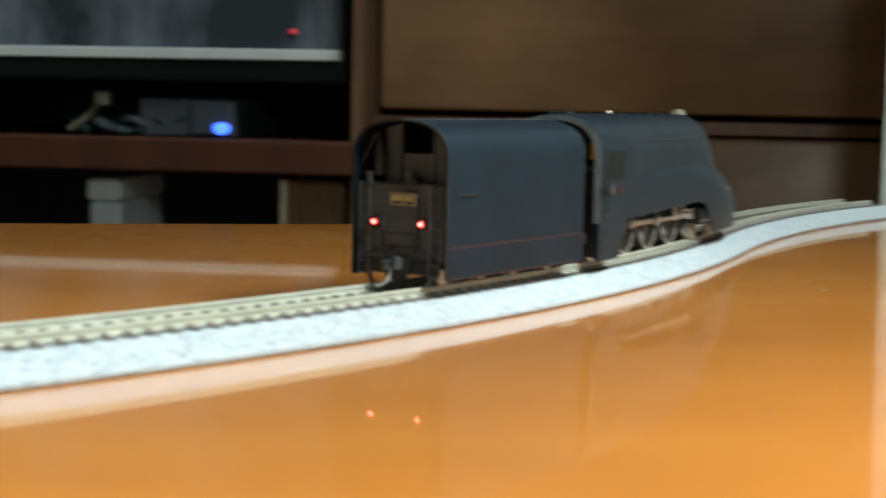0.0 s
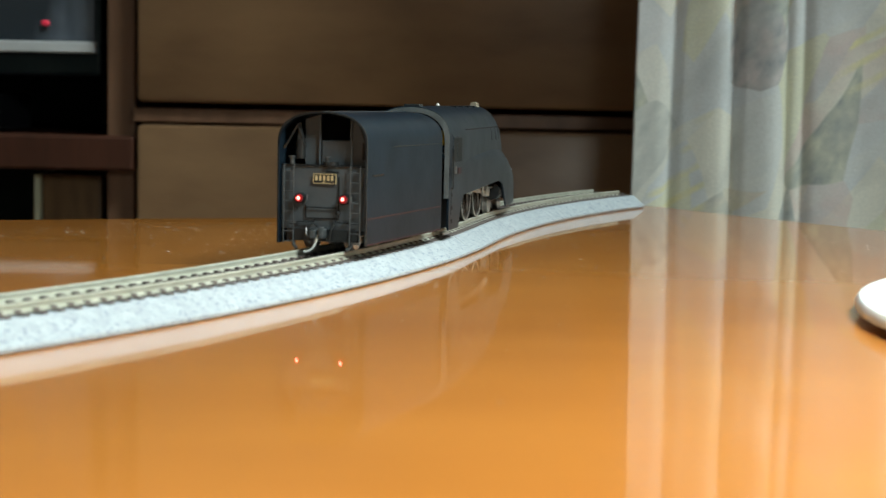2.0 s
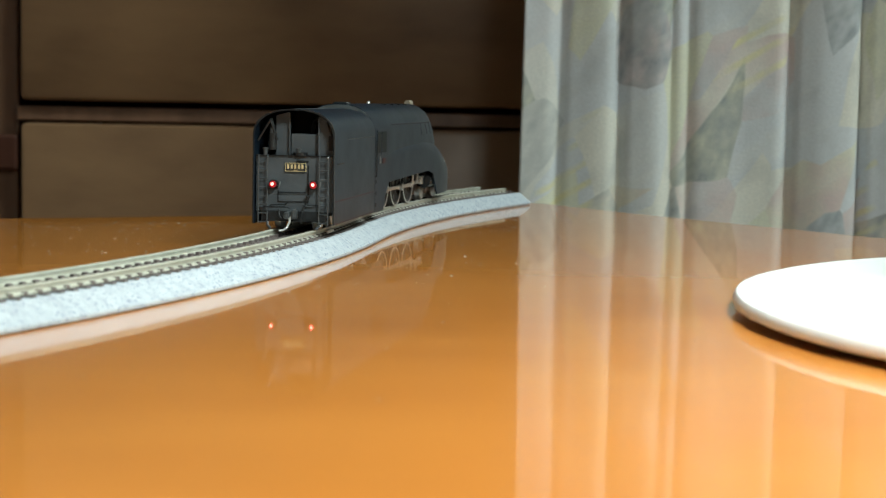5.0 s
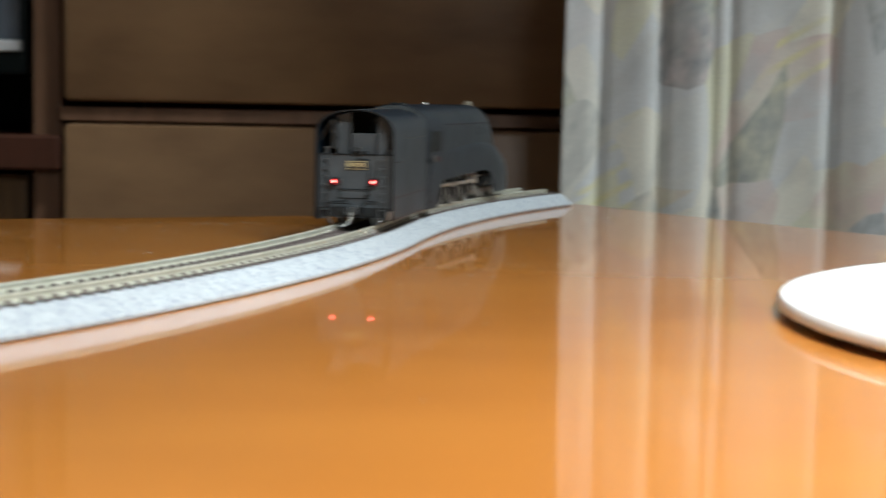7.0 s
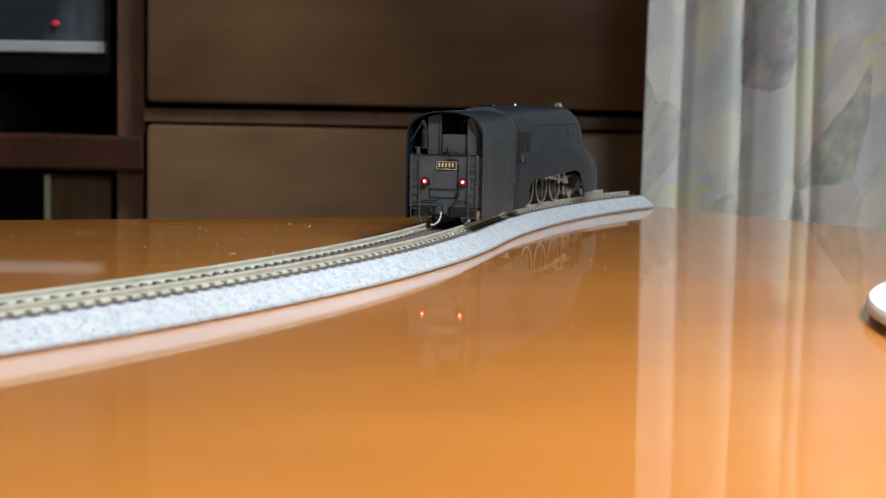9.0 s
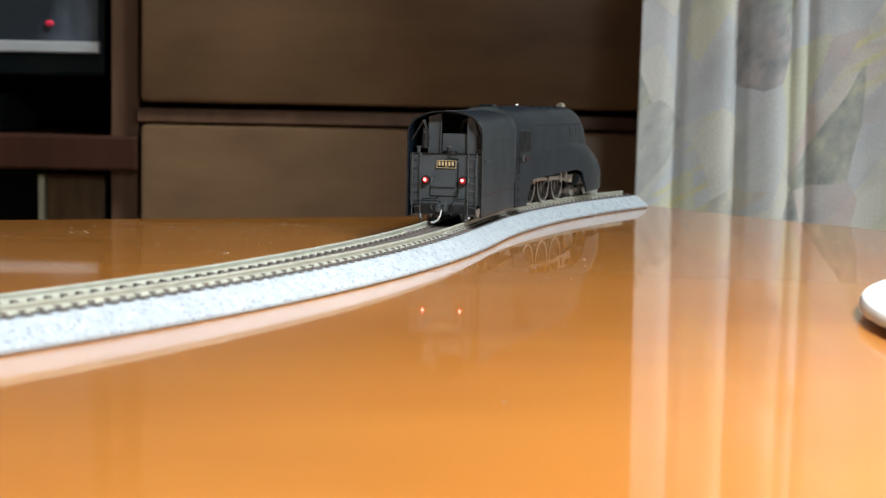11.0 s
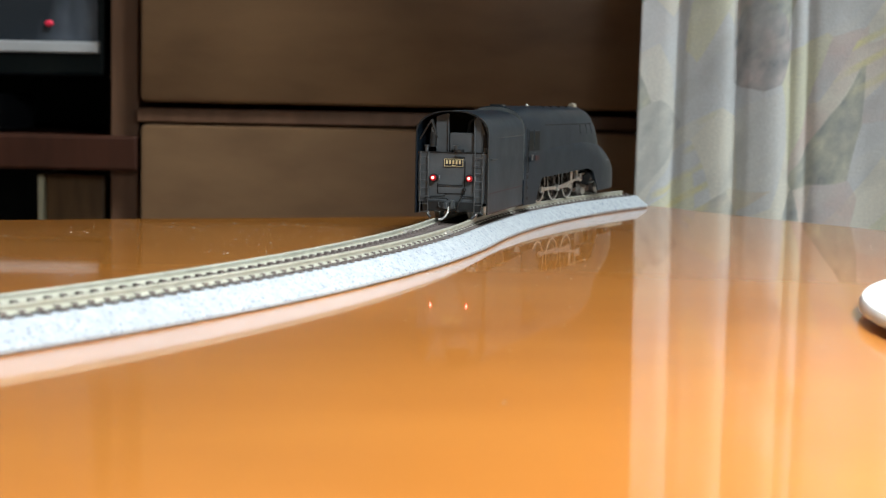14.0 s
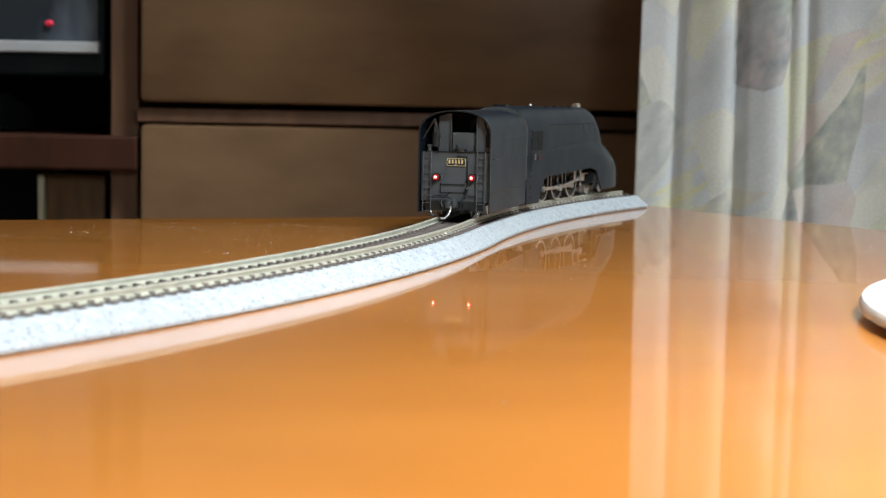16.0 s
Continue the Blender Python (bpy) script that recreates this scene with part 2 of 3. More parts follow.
def loft(rows, caps=(True, True), bm=None, closed=False):
    """Faces between rows of equally many points."""
    out = bm or bmesh.new()
    vs = [[out.verts.new(p) for p in r] for r in rows]
    for a, b in zip(vs, vs[1:]):
        for k in range(len(a) - (0 if closed else 1)):
            j = (k + 1) % len(a)
            out.faces.new((a[k], a[j], b[j], b[k]))
    for flag, r in zip(caps, (vs[0], vs[-1])):
        if flag:
            out.faces.new(r)
    return out


def prism(outline, z0, z1, bm=None):
    out = bm or bmesh.new()
    return loft([[(x, y, z0) for x, y in outline], [(x, y, z1) for x, y in outline]], bm=out, closed=True)


# ---- room ----


def room():
    w, y0, y1, z0, z1 = 1.8, -2.0, 1.26, -0.36, 2.05
    tagged(part("floor", box(-w, w, y0, y1, z0 - 0.05, z0), FLOORING, scale=1), "brown wooden floor under the low table", "floor", kind="structure")
    tagged(part("ceiling", box(-w, w, y0, y1, z1, z1 + 0.05), CEILING, scale=1), "plain white ceiling", "ceiling", kind="structure")
    tagged(part("wall_north", box(-w, w, y1, y1 + 0.1, z0, z1), PLASTER, scale=1), "pale plaster wall behind the cabinet", "wall", kind="structure")
    tagged(part("wall_west", box(-w - 0.1, -w, y0, y1, z0, z1), PLASTER, scale=1), "pale plaster side wall", "wall", kind="structure")
    tagged(part("wall_south", box(-w, w, y0 - 0.1, y0, z0, z1), PLASTER, scale=1), "pale plaster wall across the room", "wall", kind="structure")
    tagged(part("wall_east", box(w, w + 0.1, y0, y1, z0, z1), PLASTER, scale=1), "pale plaster wall at the curtain side", "wall", kind="structure")
    lamp = tagged(new("ceiling_lamp"), "round white ceiling lamp, switched on", "ceiling lamp")
    part("housing", rod((LAMP[0], LAMP[1], 1.975), (LAMP[0], LAMP[1], 2.05), 0.26, 48), CEILING, lamp, scale=1, smooth=40)
    part("diffuser", rod((LAMP[0], LAMP[1], 1.945), (LAMP[0], LAMP[1], 1.9745), 0.24, 48), LAMP_GLOW, lamp, "glowing white diffuser", scale=1, smooth=40)


room()

# ---- table ----


def low_table():
    top = [(-127, 472), (-97, 484), (-65, 495), (-30, 508), (-4, 519), (20, 536), (42, 562), (60, 588), (72, 596), (80, 588), (99, 552), (120, 519),
           (134, 498), (190, 410), (300, 250), (420, 40), (430, -150), (380, -260), (-560, -300), (-600, -250), (-600, 250), (-560, 320), (-350, 390)]
    table = tagged(new("low_table"), "glossy orange-brown lacquered low wooden table", "table")
    bm = bmesh.new()
    cx, cy = -60, 150

    def grown(d):
        out = []
        for x, y in top:
            k = math.hypot(x - cx, y - cy)
            out.append((x + (x - cx) / k * d, y + (y - cy) / k * d))
        return out

    loft([[(x, y, -26) for x, y in grown(-3)], [(x, y, -23) for x, y in grown(0)], [(x, y, -2.0) for x, y in grown(0)],
          [(x, y, -0.5) for x, y in grown(-0.6)], [(x, y, 0) for x, y in grown(-2.0)]], bm=bm, closed=True)
    part("tabletop", bm, LACQUER, table)
    for x, y in ((-500, -220), (330, -200), (-480, 280), (40, 470)):
        part("leg", loft([[(x + a * k, y + b * k, z) for a, b in ((-1, -1), (1, -1), (1, 1), (-1, 1))] for z, k in ((-360, 18), (-26, 26))], closed=True), TABLE_EDGE, table)


low_table()

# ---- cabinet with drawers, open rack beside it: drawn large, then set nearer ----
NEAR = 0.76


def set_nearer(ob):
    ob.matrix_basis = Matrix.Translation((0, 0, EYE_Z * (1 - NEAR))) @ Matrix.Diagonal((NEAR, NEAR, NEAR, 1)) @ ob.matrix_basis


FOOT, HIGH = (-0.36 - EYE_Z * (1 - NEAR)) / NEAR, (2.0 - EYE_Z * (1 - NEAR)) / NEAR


def drawer(name, x0, x1, z0, z1, y):
    d = tagged(new(name), "dark brown wooden drawer with a smooth plain front", "drawer", group="cabinet drawers")
    part("drawer_front", box(x0, x1, y - 0.02, y, z0, z1, 0.004), DRAWER, d, scale=1, smooth=40)
    part("drawer_box", box(x0 + 0.02, x1 - 0.02, y + 0.0005, y + 0.35, z0 + 0.01, z1 - 0.02), CARCASS, d, scale=1)
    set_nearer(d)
    return d


def cabinet():
    y, c = 1.20, tagged(new("drawer_cabinet"), "dark brown wooden cabinet with wide drawers", "cabinet")
    part("side_panel", box(-0.2396, -0.2190, y - 0.014, y + 0.42, FOOT, 0.62, 0.0015), CARCASS, c, scale=1)
    part("side_panel", box(0.52, 0.54, y - 0.012, y + 0.42, FOOT, 0.62, 0.0015), CARCASS, c, scale=1)
    part("top_panel", box(-0.2255, 0.52, y - 0.012, y + 0.42, 0.60, 0.62), CARCASS, c, scale=1)
    part("back_panel", box(-0.2255, 0.52, y + 0.41, y + 0.42, -0.34, 0.60), CARCASS, c, scale=1)
    part("plinth", box(-0.2255, 0.52, y + 0.01, y + 0.40, FOOT, -0.30), CARCASS, c, scale=1)
    for z in (0.0160, 0.262):
        part("divider_rail", box(-0.2188, 0.52, y - 0.025, y + 0.02, z, z + 0.0098, 0.001), CARCASS, c, scale=1)
    for z0, z1 in ((-0.21, 0.0142), (0.0302, 0.257), (0.275, 0.59)):
        drawer("drawer", -0.2152, 0.517, z0, z1, y - 0.012)
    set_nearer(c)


def rack():
    y, c = 1.20, tagged(new("media_rack"), "dark brown wooden media rack with open shelves", "rack")
    x0, x1 = -1.15, -0.2465
    part("shelf", box(x0, -0.2175, y - 0.030, y - 0.0145, -0.0192, 0.0055, 0.002), RACK_WOOD, c, scale=1)
    part("shelf_board", box(x0, x1 + 0.006, y - 0.0145, y + 0.39, -0.0185, 0.0050), RACK_WOOD, c, scale=1)
    part("base_shelf", box(x0, x1, y - 0.010, y + 0.40, -0.20, -0.175, 0.002), RACK_WOOD, c, scale=1)
    part("side_panel", box(x0 - 0.02, x0, y - 0.012, y + 0.40, FOOT, 0.3, 0.002), RACK_WOOD, c, scale=1)
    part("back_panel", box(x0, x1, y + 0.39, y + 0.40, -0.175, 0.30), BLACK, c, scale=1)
    part("top_panel", box(x0 - 0.02, x1, y - 0.012, y + 0.40, 0.30, 0.32, 0.002), RACK_WOOD, c, scale=1)
    part("plinth", box(x0, x1, y + 0.02, y + 0.38, FOOT, -0.20), RACK_WOOD, c, scale=1)
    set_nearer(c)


def rack_contents():
    y = 1.20
    player = tagged(new("glass_fronted_unit"), "black unit with dark glass and a silver trim strip", "media unit")
    part("case", box(-0.86, -0.2490, y + 0.012, y + 0.33, 0.048, 0.25, 0.003), BLACK, player, scale=1)
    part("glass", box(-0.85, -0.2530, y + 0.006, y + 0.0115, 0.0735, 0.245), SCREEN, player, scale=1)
    part("trim_strip", box(-0.85, -0.2515, y + 0.000, y + 0.0115, 0.0645, 0.0728, 0.001), SILVER, player, "silver trim strip", scale=1)
    part("front_spot", ball((-0.2880, y + 0.004, 0.0858), 0.0028, squash=(1.2, 0.5, 0.8)), RED_SPOT, player, "small glowing red spot", scale=1, smooth=60)
    for x in (-0.82, -0.27):
        part("foot", rod((x, y + 0.24, 0.0052), (x, y + 0.24, 0.049), 0.016, 16), BLACK, player, scale=1)
    tuner = tagged(new("set_top_box"), "grey set-top box with a blue light", "set-top box")
    part("case", box(-0.412, -0.337, y + 0.02, y + 0.16, 0.0053, 0.0345, 0.002), GREY_BOX, tuner, scale=1)
    part("front", box(-0.370, -0.339, y + 0.017, y + 0.0196, 0.0075, 0.0325, 0.001), GREY_BOX, tuner, scale=1)
    part("blue_light", ball((-0.3455, y + 0.014, 0.0125), 0.0052, squash=(1.3, 0.5, 0.9)), BLUE_LED, tuner, "blue glowing light", scale=1, smooth=60)
    heap = tagged(new("cable_heap"), "tangled dark cables with a pale plug on the rack shelf", "cable")
    rnd = random.Random(11)
    for k in range(7):
        cx, cz, ph = -0.452 + 0.012 * k + rnd.uniform(-0.006, 0.006), 0.012 + rnd.uniform(0, 0.004), rnd.uniform(0, 6)
        loop = [(cx + 0.022 * math.cos(a + ph), y + 0.05 + 0.028 * math.sin(a + ph), max(0.0086, cz + 0.006 * math.sin(2 * a + k))) for a in (i * math.pi / 7 for i in range(13))]
        part("cable", wire(loop, 0.0034, 6), GREY_BOX if k % 2 else BLACK, heap, scale=1, smooth=60)
    part("plug", box(-0.447, -0.437, y + 0.016, y + 0.030, 0.028, 0.039, 0.002), DULL, heap, "pale plug", scale=1)
    part("plug_lead", wire([(-0.470, y + 0.025, 0.0092), (-0.462, y + 0.024, 0.014), (-0.452, y + 0.024, 0.022), (-0.444, y + 0.024, 0.033)], 0.003), DULL, heap, scale=1, smooth=60)
    boxy = tagged(new("storage_box"), "light brown wooden storage box", "box")
    part("body", box(-0.291, -0.2475, y + 0.004, y + 0.30, -0.1745, -0.024, 0.002), LIGHT_WOOD, boxy, scale=1)
    part("edge_strip", box(-0.2955, -0.2913, y - 0.002, y + 0.30, -0.1745, -0.024, 0.001), CREAM, boxy, "pale edge strip", scale=1)
    case = tagged(new("plastic_case"), "pale blue plastic case on the rack shelf", "case")
    part("body", box(-0.450, -0.4245, y + 0.012, y + 0.12, -0.1745, -0.045, 0.004), BLUE_WHITE, case, scale=1)
    part("lid", box(-0.4510, -0.4235, y + 0.010, y + 0.122, -0.0448, -0.027, 0.003), BLUE_WHITE, case, scale=1)
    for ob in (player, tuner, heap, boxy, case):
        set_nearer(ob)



cabinet()
rack()
rack_contents()

# ---- curtain ----


def curtain():
    bm = bmesh.new()
    uv = bm.loops.layers.uv.new("UVMap")
    nx, nz = 560, 36
    valleys = ((0.019, 0.016), (0.053, 0.022), (0.088, 0.020), (0.100, 0.012), (0.160, 0.020), (0.204, 0.034), (0.25, 0.02), (0.30, 0.022), (0.35, 0.018), (0.41, 0.02), (0.47, 0.02), (0.54, 0.02), (0.62, 0.02))

    def depth(u, z):
        d = 0.0035 * math.sin(u * 55 + 0.8)
        for v, h in valleys:
            v2 = v + 0.0035 * math.sin(2.1 * z + 40 * v)
            d += 0.36 * h * (math.exp(-((u - v2) / 0.0042) ** 2) + 0.5 * math.exp(-((u - v2 - 0.006) / 0.010) ** 2))
        return d

    grid = []
    for i in range(nx + 1):
        u = 0.70 * i / nx
        col = []
        for k in range(nz + 1):
            z = -0.34 + (HIGH + 0.34) * k / nz
            sway = 0.004 * math.sin(z * 3 + u * 20) * (1 - k / nz)
            col.append(bm.verts.new((0.1165 + u + sway, 0.985 - 0.10 * u + depth(u, z), z)))
        grid.append(col)
    run = 0.0
    lens = [0.0]
    for i in range(nx):
        run += (grid[i + 1][8].co - grid[i][8].co).length
        lens.append(run)
    for i in range(nx):
        for k in range(nz):
            f = bm.faces.new((grid[i][k], grid[i + 1][k], grid[i + 1][k + 1], grid[i][k + 1]))
            for lp, (a, b) in zip(f.loops, ((i, k), (i + 1, k), (i + 1, k + 1), (i, k + 1))):
                lp[uv].uv = (lens[a], (HIGH + 0.34) * b / nz)
    ob = part("curtain", bm, CURTAIN, scale=1, smooth=80)
    sol = ob.modifiers.new("thickness", "SOLIDIFY")
    sol.thickness = 0.0015
    tagged(ob, "grey patterned fabric curtain hanging in soft folds", "curtain")
    rail = tagged(part("curtain_rail", rod((0.05, 0.97, HIGH), (0.9, 0.93, HIGH), 0.012, 16), WHITE, scale=1, smooth=60), "white curtain rail under the ceiling", "curtain rail")
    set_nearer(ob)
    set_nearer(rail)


curtain()

# ---- desk lamp on the table ----


def lathe(profile, c, seg=72, bm=None, caps=(True, True)):
    out = bm or bmesh.new()
    rows = [[(c[0] + r * math.cos(2 * math.pi * i / seg), c[1] + r * math.sin(2 * math.pi * i / seg), z) for i in range(seg)] for r, z in profile]
    return loft(rows, caps=caps, bm=out, closed=True)


def desk_lamp():
    c = (173.4, 268)
    s = tagged(new("desk_lamp"), "white desk lamp with a round base and cream stem", "desk lamp")
    # dark ring added as the thin shadow line beneath the base
    part("base_shadow_ring", lathe([(90, 0.0), (95.0, 0.1), (95.5, 0.9), (90, 1.05)], c), BASE_SHADOW, s, "dark ring standing in for the shadow under the base", smooth=40)
    part("base", lathe([(90, 1.0), (99.6, 1.1), (101, 1.7), (101, 2.8), (100.4, 3.7), (98, 4.3), (30, 4.8)], c), WHITE, s, "white round base", smooth=40)
    part("stem", lathe([(62, 4.4), (60.5, 7), (56, 40), (46, 100), (30, 140), (14, 170), (11, 250)], c), CREAM, s, "cream tapering stem", smooth=40)
    part("arm", wire([(173.4, 268, 246), (165, 252, 272), (140, 192, 268), (122, 165, 250)], 6), CREAM, s, "cream curved arm", smooth=60)
    hx, hy, hz = (v * 1000 for v in HEAD_AT)
    bm = lathe([(78, hz - 2), (80, hz - 2), (60, hz + 34), (24, hz + 52), (0.5, hz + 54), (0.5, hz + 50), (22, hz + 48), (57, hz + 31), (78, hz - 2)], (hx, hy), caps=(False, False))
    part("shade", bm, WHITE, s, "white enamelled shade", smooth=40)
    part("bulb", lathe([(0.5, hz + 46), (16, hz + 36), (24, hz + 20), (16, hz + 8), (0.5, hz + 3)], (hx, hy), 32), LAMP_GLOW, s, "glowing bulb", smooth=60)


desk_lamp()



def dust():
    bm = bmesh.new()
    rnd = random.Random(4)
    for k in range(1900):
        y = 150 + 400 * rnd.random() ** 0.22
        x = rnd.uniform(-0.38, 0.28) * y
        a = rnd.uniform(0, math.pi)
        r = rnd.choice((0.05, 0.06, 0.08, 0.10, 0.16)) * (1.15 if y > 330 else 1)
        ln = r * rnd.choice((1, 1, 1.3, 2.2))
        ca, sa = math.cos(a), math.sin(a)
        edge = y < 500 + 0.35 * x and (x < 75 or y < 590 - 1.5 * (x - 75))
        if edge:
            loft([[(x + u * ln * ca * q - v * r * sa * q, y + u * ln * sa * q + v * r * ca * q, z) for u, v in ((-1, -1), (1, -0.7), (0.8, 1), (-0.9, 0.8))]
                  for z, q in ((0.0, 1), (0.09, 0.6))], bm=bm, closed=True)
    tagged(part("dust_specks", bm, DUST), "pale dust specks scattered on the glossy tabletop", "dust", kind="stuff")


dust()

# ---- track: two curved pieces that meet in an S ----
JOINT, HEAD, R_BEFORE, R_AFTER = (2.53, 425.0), radians(10.71), -540.0, 505.0
RAIL_TOP = 6.0
TRACK_END, TRACK_START = 172.0, -470.0


def on_track(s):
    """The centre line at s mm past the joint: x, y and heading (clockwise from +y)."""
    r = R_BEFORE if s < 0 else R_AFTER
    h = HEAD + s / r
    return JOINT[0] + (math.cos(HEAD) - math.cos(h)) * r, JOINT[1] + (math.sin(h) - math.sin(HEAD)) * r, h


def swept(profile, s0, s1, step=6.0, closed=True, shift=0.0):
    n = max(2, int(abs(s1 - s0) / step))
    rows = []
    for i in range(n + 1):
        x, y, h = on_track(s0 + (s1 - s0) * i / n)
        rows.append([(x + (u + shift) * math.cos(h), y - (u + shift) * math.sin(h), z) for u, z in profile])
    return loft(rows, closed=closed)


def tie_mesh():
    bm = box(-7.5, 7.5, -0.65, 0.65, 3.9, 4.45, 0.08)
    for x in (-5.35, -3.55, 3.55, 5.35):
        box(x - 0.42, x + 0.42, -0.55, 0.55, 4.4, 4.95, bm=bm)
    bmesh.ops.scale(bm, vec=(MM, MM, MM), verts=bm.verts)
    me = bpy.data.meshes.new("tie")
    bm.to_mesh(me)
    bm.free()
    me.materials.append(TIE)
    return me


def track():
    bed = [(-12.1, 0), (-12.1, 0.22), (-12.5, 0.34), (-12.5, 0.9), (-12.2, 1.1), (-8.6, 3.95), (-8.2, 4.15), (8.2, 4.15), (8.6, 3.95), (12.2, 1.1), (12.5, 0.9), (12.5, 0.34), (12.1, 0.22), (12.1, 0)]
    head = [(u, z - 0.4) for u, z in ((-0.35, 4.85), (-0.85, 4.87), (-0.85, 5.05), (-0.2, 5.25), (-0.2, 5.85), (-0.42, 6.0), (-0.42, 6.3), (-0.3, 6.4), (0.3, 6.4), (0.42, 6.3),
                                      (0.42, 6.0), (0.2, 5.85), (0.2, 5.25), (0.85, 5.05), (0.85, 4.87), (0.35, 4.85))]
    tie = tie_mesh()
    for s0, s1 in ((TRACK_START, -29.15), (-28.85, TRACK_END)):
        piece = tagged(new("track_section"), "curved model railway track on pale speckled roadbed", "model track", group="track sections")
        part("roadbed", swept(bed, s0, s1), BALLAST, piece, "pale grey speckled roadbed", smooth=25)
        for side in (-4.9, 4.9):
            part("rail", swept(head, s0, s1 - (6.0 if s1 > 0 else 0.0), shift=side), RAIL, piece, "tarnished metal rail", smooth=25)
            if s1 > 0:
                x, y, h = on_track(s0)
                part("rail_joiner", box(-1.1, 1.1, -3.2, 3.2, 4.47, 5.3, 0.2), JOINER, piece, "bright metal rail joiner",
                     m=pose((x + side * math.cos(h)) * MM, (y - side * math.sin(h)) * MM, 0, 0, 0, -math.degrees(h)))
        s = s0 + 1.9
        while s < s1 - 1.0:
            x, y, h = on_track(s)
            ob = new("tie", tie)
            ob.parent = piece
            ob.matrix_basis = pose(x * MM, y * MM, 0, 0, 0, -math.degrees(h))
            s += 3.7


track()

# ---- the train ----


def arch(hw, z0, zs, zt, k=2.3, n=14):
    """Half a body's outline from one foot over the roof to the other: straight sides to zs, then a rounded roof to zt."""
    pts = [(-hw, z0), (-hw, (z0 + zs) / 2), (-hw, zs)]
    for i in range(1, 2 * n):
        a = math.pi - math.pi * i / (2 * n)
        c, s = math.cos(a), math.sin(a)
        pts.append((hw * math.copysign(abs(c) ** (2 / k), c), zs + (zt - zs) * abs(s) ** (2 / k)))
    return pts + [(hw, zs), (hw, (z0 + zs) / 2), (hw, z0)]


def shell(sections, thick):
    """A roof-and-sides skin through (y, outline) sections with an inner skin, open below and at the ends."""
    bm = bmesh.new()

    def inner(o):
        zc = min(p[1] for p in o)
        w = max(p[0] for p in o)
        t = max(p[1] for p in o)
        return [(x * (w - thick) / w, z if abs(z - zc) < 1e-6 else zc + (z - zc) * (t - thick - zc) / (t - zc)) for x, z in o]

    rows = [[(x, y, z) for x, z in o] + [(x, y, z) for x, z in reversed(inner(o))] for y, o in sections]
    return loft(rows, bm=bm, closed=True, caps=(False, False)), rows


def close_ring(bm, rows):
    """Close the two open ends of a shell between its outer and inner outline."""
    for r in (rows[0], rows[-1]):
        n = len(r)
        vs = [bm.verts.new(p) for p in r]
        for k in range(n // 2 - 1):
            bm.faces.new((vs[k], vs[k + 1], vs[n - 2 - k], vs[n - 1 - k]))
    bmesh.ops.remove_doubles(bm, verts=bm.verts, dist=1e-4)
    return bm


def small_wheel(parent, y, r, name="wheel"):
    for sx in (-1, 1):
        bm = ring((y, r), 0.4, r, sx * 4.0, sx * 5.2, 28)
        ring((y, r), r - 0.1, r + 0.45, sx * 3.7, sx * 4.0, 28, bm)
        part(name, bm, STEEL, parent, "bright metal wheel", smooth=30)


